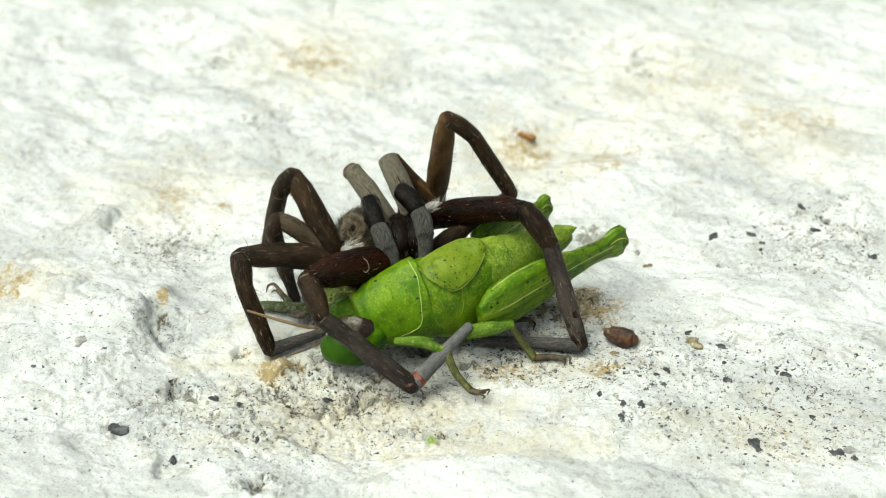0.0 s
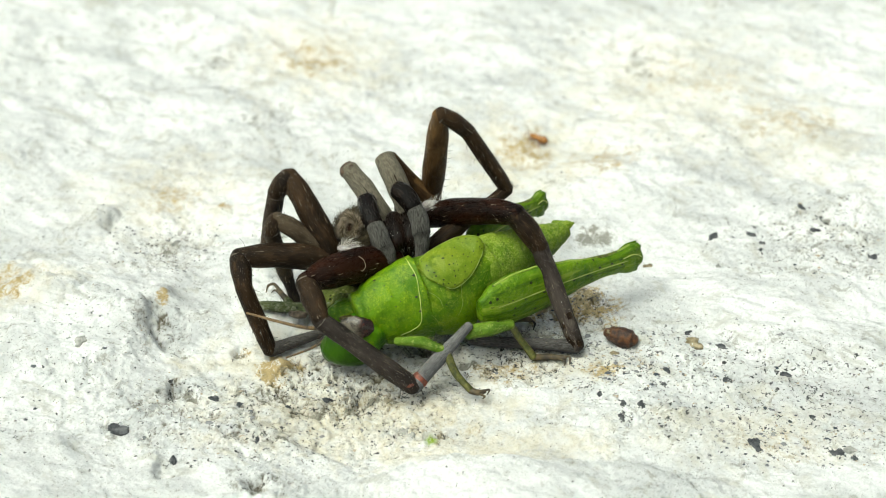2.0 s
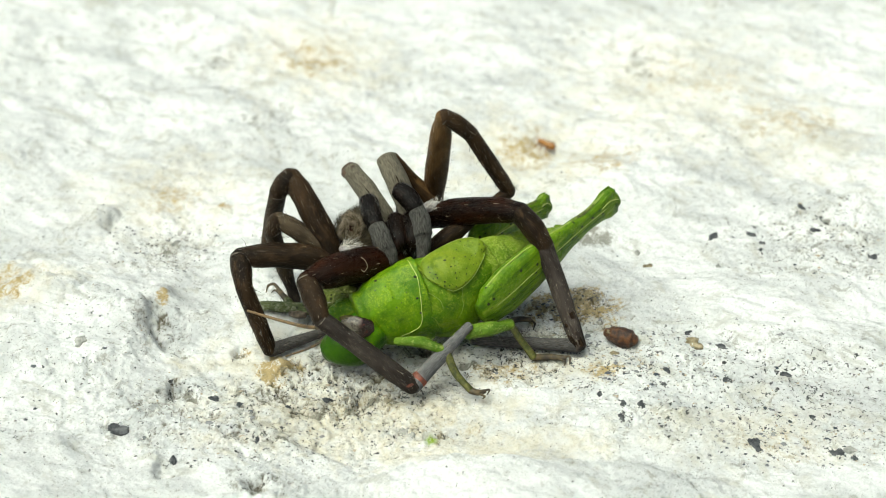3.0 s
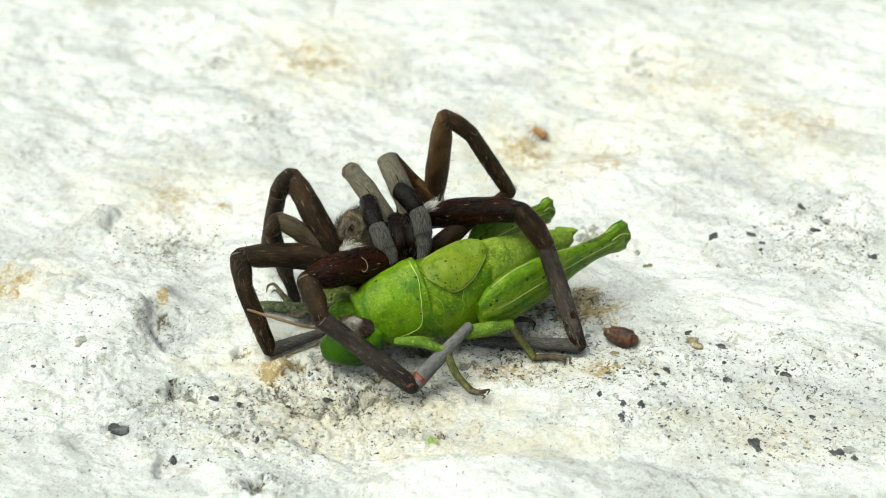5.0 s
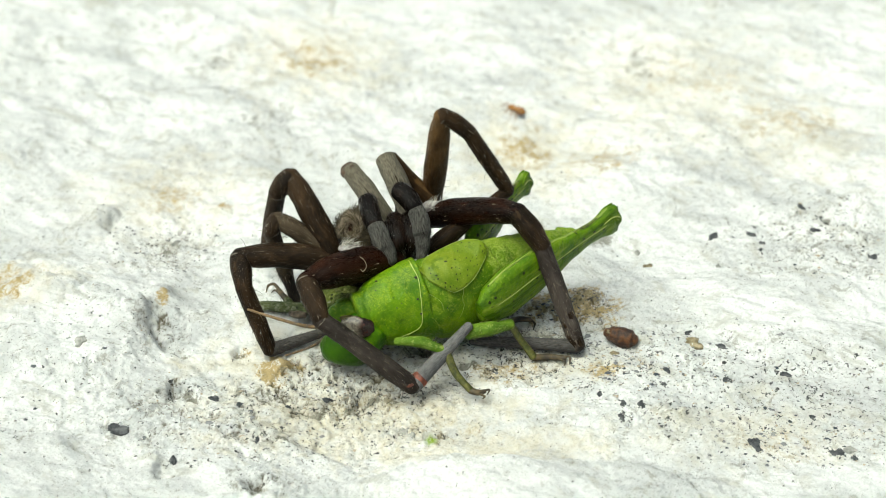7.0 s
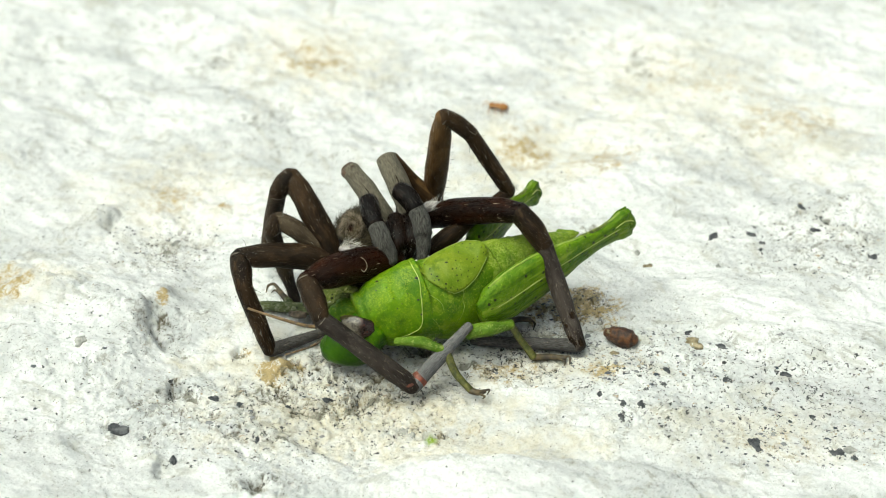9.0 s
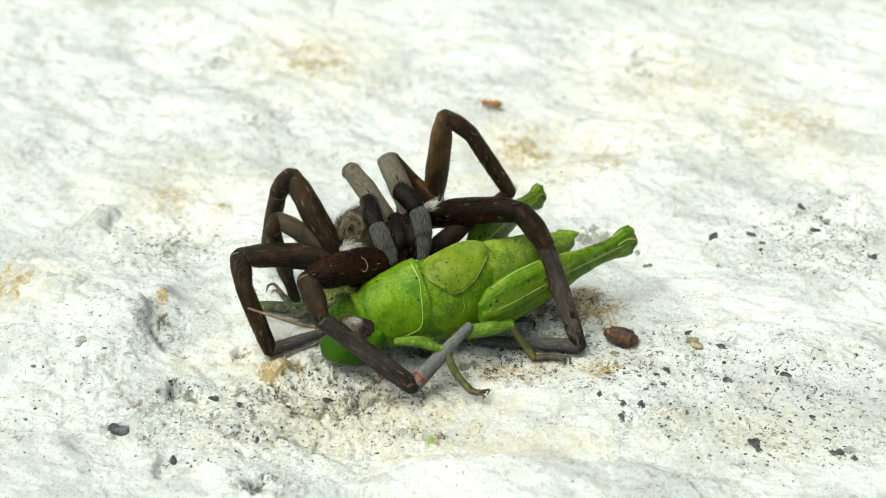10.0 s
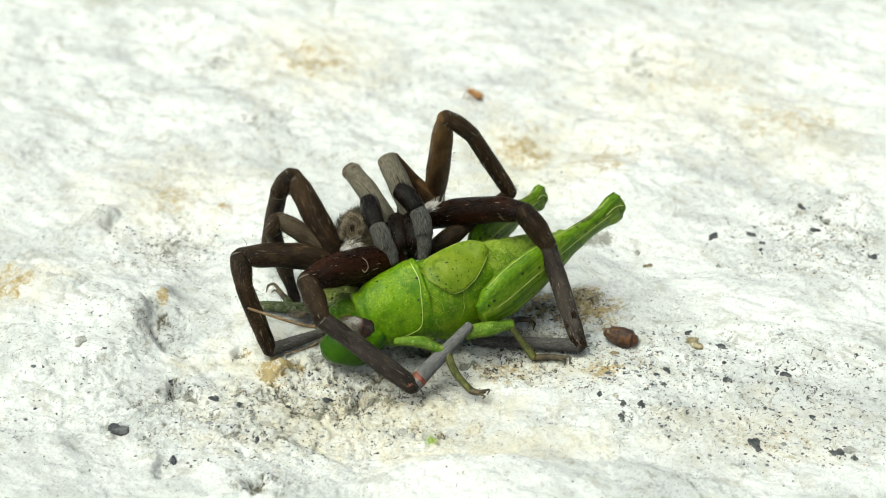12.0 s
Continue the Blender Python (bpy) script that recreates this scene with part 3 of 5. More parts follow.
def gully(x, y, line, deep, wide, rise):
    """A crack along a line, with the rock stepped up on one side of it."""
    best, side = np.full_like(x, 1e9), np.zeros_like(x)
    for (ax, ay), (bx, by) in zip(line, line[1:]):
        dx, dy = bx - ax, by - ay
        f = np.clip(((x - ax) * dx + (y - ay) * dy) / (dx * dx + dy * dy), 0, 1)
        ex, ey = x - ax - f * dx, y - ay - f * dy
        d = np.hypot(ex, ey)
        side = np.where(d < best, np.sign(dy * ex - dx * ey), side)
        best = np.minimum(best, d)
    ends = np.minimum(np.hypot(x - line[0][0], y - line[0][1]), np.hypot(x - line[-1][0], y - line[-1][1]))
    fade = np.clip(ends / 2.0, 0, 1)
    return fade * (-deep * np.exp(-(best / wide) ** 2) + rise * 0.5 * (1 + np.tanh(side * best / (wide * 0.7))) * np.exp(-(best / 3.0) ** 2))


def pores(x, y, cell, seed, share):
    """Depth, 0 to 1, of small pits strewn one to a cell over the given share of the cells."""
    ix, iy = np.floor(x / cell), np.floor(y / cell)
    out = np.zeros_like(x)
    for ox in (-1, 0, 1):
        for oy in (-1, 0, 1):
            a, b, c, d = (lattice(ix + ox, iy + oy, seed + n) / math.tau for n in range(4))
            px, py = (ix + ox + a) * cell, (iy + oy + b) * cell
            r = cell * (0.16 + 0.34 * d * d)
            e = np.hypot((x - px), (y - py) * 1.25) / r
            out = np.maximum(out, np.where(c < share, np.clip(1.15 - e, 0, 1) * (0.4 + 0.6 * d), 0))
    return out


def rock_at(x, y):
    return float(rock_height(np.array([float(x)]), np.array([float(y)]))[0])


def spaced(lo, hi, step, reach):
    dense = np.arange(lo, hi + step / 2, step)
    grow, out = step, []
    while sum(out) < reach:
        grow *= 1.35
        out.append(grow)
    steps = np.cumsum(out)
    return np.concatenate([(lo - steps)[::-1], dense, hi + steps])


def build_rock():
    gx = spaced(-58, 58, 0.13, 40000)
    near, far = spaced(-38, 2, 0.12, 40000), spaced(2.2, 62, 0.24, 40000)
    gy = np.concatenate([near[near <= 2.01], far[far > 2.1]])
    x, y = np.meshgrid(gx, gy)
    x, y = x.ravel(), y.ravel()
    z = rock_height(x, y)
    nx, ny = len(gx), len(gy)
    me = bpy.data.meshes.new("ground")
    i = np.arange(nx * ny).reshape(ny, nx)
    quads = np.stack([i[:-1, :-1], i[:-1, 1:], i[1:, 1:], i[1:, :-1]], -1).reshape(-1, 4)
    me.vertices.add(nx * ny)
    me.vertices.foreach_set("co", (np.stack([x, y, z], -1) * MM).astype(np.float32).ravel())
    me.loops.add(quads.size)
    me.loops.foreach_set("vertex_index", quads.ravel().astype(np.int32))
    me.polygons.add(len(quads))
    me.polygons.foreach_set("loop_start", np.arange(0, quads.size, 4, dtype=np.int32))
    me.update(calc_edges=True)
    me.polygons.foreach_set("use_smooth", [True] * len(quads))
    for name, rows, seed in (("ochre", OCHRE, 101), ("cream", CREAM, 111), ("grey", GREY + CREASE_SHADE, 201), ("grit", GRIT, 301), ("crag", CRAG, 501), ("green", [(-1.0, -26.0, 0.55, 0.6, 1.0)], 401)):
        at = me.attributes.new(name, "FLOAT", "POINT")
        at.data.foreach_set("value", patches(x, y, rows, seed, 0.3 if name == "green" else 0.55).astype(np.float32))
    at = me.attributes.new("crack_tone", "FLOAT", "POINT")
    at.data.foreach_set("value", np.clip(cracks(x, y, patches(x, y, CRAG, 501)) * 2.0 - 0.25, 0, 1).astype(np.float32))
    me.materials.append(ROCK)
    return tagged(new("ground", me), "rough white limestone rock with ochre stains and dark grit", "rock", kind="structure")


build_rock()


# ---- the spider ----
SPIDER_BASE = Vector((-6, -9, 0)) * MM
# each leg: joints hip, knee, patella end, tibia end, tip (mm); how far each moves when the spider heaves back (mm); half-widths
LEGS = {
    "front": dict(
        joints=[(-4.43, -12.39, 7.40), (-11.51, -18.17, 9.40), (-10.18, -21.39, 7.90), (-2.61, -21.79, 0.90), (2.25, -17.86, 4.40)],
        pull=[(-0.45, 0.11, 0.16), (-0.29, -0.19, -0.28), (-0.14, -0.27, -0.39), (0.24, -0.08, -0.12), (0.20, 0.17, 0.24)],
        wide=[1.42, 0.98, 0.80, 0.84, 0.44]),
    "side_low": dict(
        joints=[(-9.24, -11.27, 6.60), (-17.84, -12.72, 8.00), (-17.30, -15.17, 6.60), (-15.24, -16.83, 0.90), (-10.71, -14.23, 0.90)],
        pull=[(-0.50, 0.09, 0.12), (-0.10, -0.09, -0.12), (-0.10, -0.06, -0.08), (0.00, 0.00, 0.00), (0.00, 0.00, 0.00)],
        wide=[1.08, 0.94, 0.8, 0.72, 0.42]),
    "side_high": dict(
        joints=[(-9.83, -11.01, 7.40), (-13.42, -7.30, 13.00), (-14.66, -7.90, 11.60), (-16.24, -5.44, 4.00), (-16.35, -3.31, 1.60)],
        pull=[(-0.55, 0.12, 0.16), (-0.70, -0.11, -0.16), (-0.60, -0.12, -0.16), (-0.16, -0.03, -0.04), (0.00, 0.00, 0.00)],
        wide=[1.05, 0.92, 0.8, 0.72, 0.45]),
    "side_mid": dict(
        joints=[(-9.75, -11.03, 6.80), (-14.57, -9.96, 10.20), (-15.09, -10.44, 9.20), (-14.16, -9.52, 3.60), (-13.51, -9.24, 0.70)],
        pull=[(-0.55, 0.12, 0.16), (-0.45, -0.06, -0.08), (-0.40, -0.06, -0.08), (-0.10, -0.03, -0.04), (0.00, 0.00, 0.00)],
        wide=[0.84, 0.78, 0.74, 0.72, 0.5]),
    "back_high": dict(
        joints=[(-0.83, -3.63, 8.20), (0.10, -6.58, 18.60), (2.49, -5.78, 16.40), (6.02, -5.87, 10.40), (-1.01, -10.17, 7.00)],
        pull=[(-0.73, 0.24, 0.34), (-1.13, 0.42, 0.60), (-1.05, 0.49, 0.69), (-0.77, 0.47, 0.67), (-0.40, 0.23, 0.33)],
        wide=[0.98, 0.78, 0.74, 0.70, 0.85]),
    "back_low": dict(
        joints=[(-1.13, -6.32, 8.00), (6.83, -10.68, 11.40), (9.00, -12.42, 9.00), (12.04, -16.25, 0.95), (2.71, -15.27, 0.75)],
        pull=[(-0.67, 0.18, 0.25), (-1.88, -0.40, -0.57), (-1.78, -0.28, -0.41), (-0.65, -0.11, -0.16), (-0.30, -0.00, -0.00)],
        wide=[1.18, 1.02, 0.84, 0.74, 0.45]),
}
SEGMENTS = ("femur", "patella", "tibia", "metatarsus")
PULL = [(0, -0.2), (0.3, -0.25), (0.5, -0.35), (0.6, -0.25), (0.7, 0.6), (0.8, 0.7), (0.9, 0.82), (1, 1), (1.1, 1.15), (1.2, 1.25), (1.3, 1.12), (1.4, 1), (1.5, 0.82), (1.6, 0.6), (1.8, 0.42), (2, 0.3), (2.2, 0.2), (2.5, 0.1), (3.2, 0.05), (5, 0), (5.8, 0), (6.4, 0.2), (7, 0.18), (9, 0.07), (10, 0), (10.5, -0.08), (12, -0.08)]
# how far the prey's body is tipped up at each time
TIP = [(0, -0.16), (0.3, -0.25), (0.5, -0.35), (0.6, -0.25), (0.7, 0.5), (0.8, 0.61), (0.9, 0.75), (1, 0.90), (1.1, 1.0), (1.2, 1.07), (1.3, 0.98), (1.4, 0.86), (1.5, 0.70),
       (1.6, 0.49), (1.8, 0.26), (2, 0.1), (2.2, 0.0), (2.5, -0.09), (3.2, -0.17), (5, -0.28), (7, -0.3), (9, -0.42), (12, -0.45)]
RIG = []  # (object, rest joint, rest end, pull of joint, pull of end)


def leg_shape(i, a, b, wa, wb):
    """Centre line and half-widths of one leg segment from joint a to joint b, in its own space."""
    d = b - a
    up = Vector((0, 0, 1))
    if i == 0:
        return [Vector(), d * 0.3 + up * d.length * 0.035, d * 0.7 + up * d.length * 0.04, d], [wa * 0.92, wa * 1.06, wa * 0.98, wb * 0.9]
    if i == 1:
        return [Vector(), d * 0.5 + up * d.length * 0.06, d], [wa * 0.92, wa * 0.98, wb * 0.95]
    if i == 2:
        return [Vector(), d * 0.35, d * 0.75, d], [wa * 0.92, wa * 0.95, wb * 0.98, wb * 0.88]
    return [Vector(), d * 0.4, d * 0.8, d], [wa * 0.8, wa * 0.72, wb * 1.02, wb * 0.85]


def build_spider():
    rng = random.Random(5)
    root = tagged(empty("spider", SPIDER_BASE), "dark brown hairy spider crouching over its green prey on the rock", "spider")
    for li, (kind, leg) in enumerate(LEGS.items()):
        js = [v3(p) for p in leg["joints"]]
        pulls = [v3(p) for p in leg["pull"]]
        w = [r * MM for r in leg["wide"]]
        mats = [LEG_OLIVE if kind == "side_mid" else LEG_DARK if kind in ("front", "back_low") else LEG_WARM if kind == "back_high" else LEG, LEG, LEG_OLIVE if kind == "side_mid" else LEG_TAUPE if kind in ("front", "back_low") else LEG,
                LEG if kind == "back_high" else LEG_GREY if kind == "front" else LEG_ASH if kind in ("back_low", "side_low") else LEG_TAUPE]
        for i, seg in enumerate(SEGMENTS):
            line, rad = leg_shape(i, js[i], js[i + 1], w[i], w[i + 1])
            ob = part(seg, tube(line, rad, n=22, sides=20, rough=0.035, seed=li * 4 + i, cap=0.75, square=2.25), mats[i], root,
                      ("grey velvety leg tip" if i == 3 and kind == "front" else ""), Matrix.Translation(js[i] - SPIDER_BASE))
            RIG.append((ob, js[i], js[i + 1], pulls[i], pulls[i + 1]))
            part("hair", hairs(line, rad, (150, 70, 130, 120)[i], (0.42, 0.34, 0.36, 0.26)[i] * MM, rng, 0.9, 0.018), HAIR, ob)
            # tan down, pale so that it also adds streaky highlights
            part("down", hairs(line, rad, (330, 150, 300, 160)[i], 0.34 * MM, rng, 2.6, 0.010), HAIR_TAN, ob)
            if kind == "back_low" and i == 2:
                part("tibia_end", tube([line[0].lerp(line[-1], f) for f in (0.66, 0.85, 1.0)], [rad[-2] * 1.0, rad[-1] * 1.08, rad[-1] * 1.05], n=10, sides=16, rough=0.04, cap=0.4), LEG, ob, "dark brown end of the leg segment")
            if i < 3:
                # pale hairs on the upper side stand in for highlight lines
                part("highlight_hair", hairs(line, rad, (50, 14, 34)[i], 0.42 * MM, rng, 3.2, 0.008, only=(0.2, -0.4, 1)), HAIR_PALE, ob)
            # pale flat hairs; their colour also imitates highlights along the leg
            part("streak", hairs(line, [q * 1.02 for q in rad], (16, 6, 14, 4)[i], 0.8 * MM, rng, 7, 0.032, only=(0, -0.6, 0.6)), STREAK, ob, "pale lines of flat hairs, also drawing in highlights")
            if kind == "back_high" and i == 0:
                part("fringe", hairs(line, rad, 170, 0.62 * MM, rng, 0.3, 0.012, only=(1, -0.2, 0)), HAIR, ob, "fringe of fine dark hairs")
            if kind == "back_high" and i == 2:
                part("spine", hairs(line, rad, 26, 0.62 * MM, rng, 1.2, 0.04, only=(-1, 0, -0.4)), HAIR, ob)
            if i in (0, 2):
                part("bristle", hairs(line, rad, 12, 0.9 * MM, rng, 0.8, 0.026), HAIR, ob)
            if i in (1, 2):
                way = (line[1] - line[0]).normalized()
                ring = [line[0] + way * s * MM for s in (-0.06, 0.02, 0.10)]
                part("joint_skin", tube(ring, [rad[0] * 0.99, rad[0] * 1.03, rad[0] * 0.98], n=4, sides=20, rough=0.06, cap=0.1, square=2.25), RIM, ob)
                if kind == "side_low" and i == 1:
                    part("pale_tuft", hairs([line[0] - way * 0.3 * MM, line[0] + way * 0.4 * MM, line[1]], [rad[0] * 0.95] * 3, 90, 0.5 * MM, rng, 0.3, 0.014, only=(1, -0.4, -0.3)), HAIR_PALE, ob, "white hairs inside the knee")
            if kind == "front" and i in (2, 3):
                d = (line[-1] - line[0]).normalized()
                if i == 3:
                    band = [line[0] + d * f * MM for f in (0.45, 0.75, 1.0, 1.25)]
                    part("red_patch", tube(band, [rad[0] * 0.94, rad[0] * 1.05, rad[0] * 1.04, rad[0] * 0.90], n=8, sides=20, rough=0.02, cap=0.2, square=2.25), REDMITE, ob, "orange-red band at the leg joint")
                else:
                    part("red_patch", blob(0.36 * MM, line[-1] + Vector((-0.38, -0.48, 0.55)) * MM, (1.5, 0.7, 0.8), 0.08, 1500, 5), REDMITE, ob, "orange-red patch at the leg joint")
    heave = (-0.61, 0.15, 0.21)
    # body: the head-and-chest shield, the abdomen behind it, jaws, feelers and two raised short limbs
    bits = [
        ("carapace", tube([v3((-3.53, -10.13, 7.40)), v3((-3.94, -9.29, 7.80)), v3((-4.38, -7.92, 7.60)), v3((-4.95, -6.13, 7.00))],
                          [1.8 * MM, 2.6 * MM, 2.7 * MM, 1.7 * MM], [1.3 * MM, 1.6 * MM, 1.6 * MM, 1.2 * MM], n=24, sides=24, rough=0.03), FANG, "dark brown shield of the head and chest"),
        ("abdomen", blob(2.05 * MM, v3((-7.97, -6.24, 6.20)), (0.9, 1.2, 0.9), 0.05, 900, 2, 4), BODY_FUR, "olive-brown furry abdomen"),
        ("flank", blob(1.7 * MM, v3((-7.90, -9.49, 7.20)), (1.15, 0.9, 1.15), 0.08, 900, 7, 4), BODY_FUR, "reddish brown hip of the spider"),
    ]
    # dark body piece that also stands in for shade in the gap below
    bits.append(("underside", tube([v3((-9.39, -11.39, 5.20)), v3((-7.28, -10.90, 5.60)), v3((-4.77, -9.83, 6.20)), v3((-2.85, -8.98, 6.60))],
                                   [1.2 * MM, 1.7 * MM, 1.8 * MM, 1.3 * MM], n=20, sides=20, rough=0.06), FANG, "blackish underside of the spider, filling in the shade below it"))
    middle = v3((-4.80, -8.29, 6.80))
    for leg in LEGS.values():
        hip = v3(leg["joints"][0])
        near = hip.lerp(middle, 0.45)
        bits.append(("coxa", tube([hip, hip.lerp(near, 0.5), near], [leg["wide"][0] * 0.8 * MM, leg["wide"][0] * 0.95 * MM, leg["wide"][0] * 0.85 * MM], n=10, sides=14, rough=0.04, cap=0.6), FANG, ""))
    made = []
    for name, bm, mat, label in bits:
        made.append(part(name, bm, mat, root, label, Matrix.Translation(-SPIDER_BASE)))
    for sgn, a, b, c in ((-1, (-4.22, -9.07, 9.60), (-3.87, -11.76, 9.20), (-3.79, -11.87, 7.40)), (1, (-2.92, -8.71, 9.60), (-2.58, -11.32, 9.20), (-2.90, -11.53, 7.40))):
        jaw = part("jaw", tube([v3(a), v3(b), v3(c)], [0.75 * MM, 0.85 * MM, 0.4 * MM], n=14, rough=0.05), FANG, root, "dark shiny jaw", Matrix.Translation(-SPIDER_BASE))
        # pale hairs stand in for the small wet glints on the jaw
        part("hair", hairs([v3(a), v3(b), v3(c)], [0.75 * MM, 0.85 * MM, 0.4 * MM], 45, 0.4 * MM, rng, 1.5, 0.009), HAIR_PALE, jaw)
        made.append(jaw)
    for upper, lower, end, root_at in (
            ([(-6.65, -8.75, 11.20), (-6.32, -9.93, 10.90), (-5.89, -11.14, 10.40)], [(-5.95, -10.96, 10.40), (-5.43, -12.16, 9.90), (-4.92, -13.22, 9.20)], [(-4.97, -13.02, 9.30), (-4.62, -13.51, 8.80), (-4.32, -13.97, 8.40)], (-4.57, -8.26, 8.20)),
            ([(-3.78, -8.77, 12.40), (-3.08, -9.25, 12.00), (-2.38, -10.11, 11.50)], [(-2.38, -9.93, 11.50), (-1.93, -11.02, 10.80), (-1.68, -12.13, 10.00)], [(-1.68, -11.93, 10.10), (-1.68, -12.54, 9.20), (-1.82, -13.46, 8.40)], (-3.44, -8.80, 8.20))):
        u, lo, e = ([v3(p) for p in x] for x in (upper, lower, end))
        palp = part("palp", tube(lo, [0.74 * MM, 0.84 * MM, 0.78 * MM], n=18, sides=20, rough=0.07, cap=0.4, square=2.5), PALP_GREY, root, "grey furry palp with dark top joint", Matrix.Translation(-SPIDER_BASE))
        part("palp_joint", tube(u, [0.78 * MM, 0.88 * MM, 0.80 * MM], n=14, sides=20, rough=0.04, cap=0.75, square=2.4), CAP, palp, "glossy blackish brown top joint")
        part("palp_tip", tube(e, [0.72 * MM, 0.68 * MM, 0.46 * MM], n=14, sides=18, rough=0.08, cap=0.6, square=2.4), PALP_GREY, palp)
        seam = [lo[0] - (lo[1] - lo[0]).normalized() * 0.05 * MM, lo[0] + (lo[1] - lo[0]).normalized() * 0.06 * MM]
        part("joint_line", tube(seam, [0.80 * MM, 0.80 * MM], n=3, sides=20, rough=0.08, cap=0.1, square=2.4), RIM, palp)
        front = Vector((0.15, -0.75, 0.55)) * 0.80 * MM
        # dark raised strip paints the shade of a crease
        part("crease", tube([lo[0].lerp(lo[2], 0.15) + front, lo[1] + front * 1.06, lo[2] + front * 0.98], [0.03 * MM, 0.09 * MM, 0.04 * MM], n=12, sides=8, rough=0.3), FANG, palp, "dark strip for the shade of a lengthwise crease")
        part("palp_upper", tube([u[0] + Vector((0.0001, 0.0006, -0.0004)), u[0] + Vector((0.0004, 0.0016, -0.0016)), v3(root_at)], [0.8 * MM, 0.85 * MM, 0.75 * MM], n=12, rough=0.03), LEG_DARK, palp)
        part("hair", hairs([lo[0], lo[2], e[2]], [0.76 * MM, 0.80 * MM, 0.44 * MM], 420, 0.22 * MM, rng, 0.9, 0.014), HAIR, palp)
        made.append(palp)
    for pts, rad in (([(-8.37, -4.59, 12.00), (-6.71, -6.37, 10.60), (-4.56, -8.55, 8.40)], [0.82, 0.98, 0.9]),
                     ([(-5.08, -4.78, 13.20), (-4.15, -6.29, 12.00), (-2.83, -8.34, 9.60)], [0.95, 1.05, 0.95])):
        line = [v3(p) for p in pts]
        r = [q * MM for q in rad]
        stub = part("short_limb", tube(line, r, n=22, rough=0.04, cap=0.45), STUB_GREY, root, "raised grey velvety limb", Matrix.Translation(-SPIDER_BASE))
        part("hair", hairs(line, r, 300, 0.22 * MM, rng, 0.9, 0.014), HAIR, stub)
        d = (line[1] - line[0]).normalized()
        if rad[0] < 0.9:
            part("tip", tube([line[0] - d * 0.34 * MM, line[0], line[0] + d * 0.25 * MM], [r[0] * 0.80, r[0] * 1.0, r[0] * 0.99], n=8, sides=16, rough=0.16, cap=0.3), RUST, stub, "rust-brown worn tip")
        front = Vector((0.1, -0.7, 0.5)) * r[1]
        # thin dark strip in place of a shaded crease
        part("crease", tube([line[0].lerp(line[1], 0.55) + front, line[1] + front * 1.18, line[1].lerp(line[2], 0.5) + front * 1.14], [0.02 * MM, 0.06 * MM, 0.02 * MM], n=12, sides=8, rough=0.4), LEG, stub, "dark strip for the shade of a lengthwise crease")
        made.append(stub)
    line = [v3(p) for p in ((-4.58, -4.27, 13.00), (-3.28, -4.47, 11.20), (-1.14, -4.62, 8.60))]
    made.append(part("short_limb_base", tube(line, [0.62 * MM, 0.75 * MM, 0.85 * MM], n=16, rough=0.03), LEG_WARM, root, "", Matrix.Translation(-SPIDER_BASE)))
    for pts, only in (([(-8.96, -11.86, 8.00), (-8.05, -11.85, 8.60), (-7.01, -13.06, 8.60)], (0.1, -0.5, 1)), ([(-1.42, -7.31, 9.40), (-0.81, -7.06, 9.60), (0.00, -6.02, 9.40)], (0, -0.5, 1))):
        line = [v3(p) for p in pts]
        made.append(part("pale_tuft", hairs(line, [0.3 * MM] * 3, 420 if only[0] else 130, 0.85 * MM, rng, 1.4, 0.013, span=(0.0, 1.0), only=only), HAIR_PALE, root, "tuft of white hairs", Matrix.Translation(-SPIDER_BASE)))
    for name, bm, mat, label in (
            ("membrane", blob(0.8 * MM, v3((-0.85, -6.75, 9.25)), (1.2, 0.8, 0.75), 0.12, 900, 3, 4), PALE_SKIN, "pale skin at the root of the raised leg"),
            ("membrane", blob(0.62 * MM, v3((-8.05, -12.1, 8.35)), (1.6, 0.7, 0.6), 0.15, 900, 5, 4), PALE_SKIN, "pale skin between the leg roots"),
            ("thread", tube([v3(p) for p in ((-7.15, -15.35, 9.95), (-6.65, -15.75, 9.85), (-6.45, -16.05, 9.35), (-6.72, -16.2, 8.95), (-6.95, -16.25, 9.2))], [0.03 * MM] * 5, n=24, sides=6, rough=0.1), HAIR_TAN, "loop of pale thread"),
            # no real hollow: a dark blob gives its shade
            ("hollow_shade", blob(0.6 * MM, v3((-8.15, -9.85, 9.00)), (0.7, 0.8, 1.2), 0.1, 900, 6, 3), LEG_DARK, "dark blob standing in for the shade of a hollow in the fur"),
            ("fur_fold", tube([v3((-8.15, -9.75, 9.05)) + Vector((0.55 * math.cos(a) + 0.12 * math.sin(3 * a), 0.60 * math.sin(a) - 0.25, 0.90 * math.sin(a))) * MM for a in [radians(-70 + 32 * n) for n in range(10)]],
                              [0.22 * MM] + [0.36 * MM] * 8 + [0.24 * MM], n=40, sides=12, rough=0.2), BODY_FUR, "olive furry fold")):
        made.append(part(name, bm, mat, root, label, Matrix.Translation(-SPIDER_BASE)))
    ruff = hairs([v3((-8.15, -9.75, 9.05)) + Vector((0.55 * math.cos(a) + 0.12 * math.sin(3 * a), 0.60 * math.sin(a) - 0.25, 0.90 * math.sin(a))) * MM for a in [radians(-70 + 32 * n) for n in range(10)]], [0.3 * MM] * 10, 900, 0.6 * MM, rng, 1.0, 0.018)
    made.append(part("fur", ruff, HAIR_TAN, root, "", Matrix.Translation(-SPIDER_BASE)))
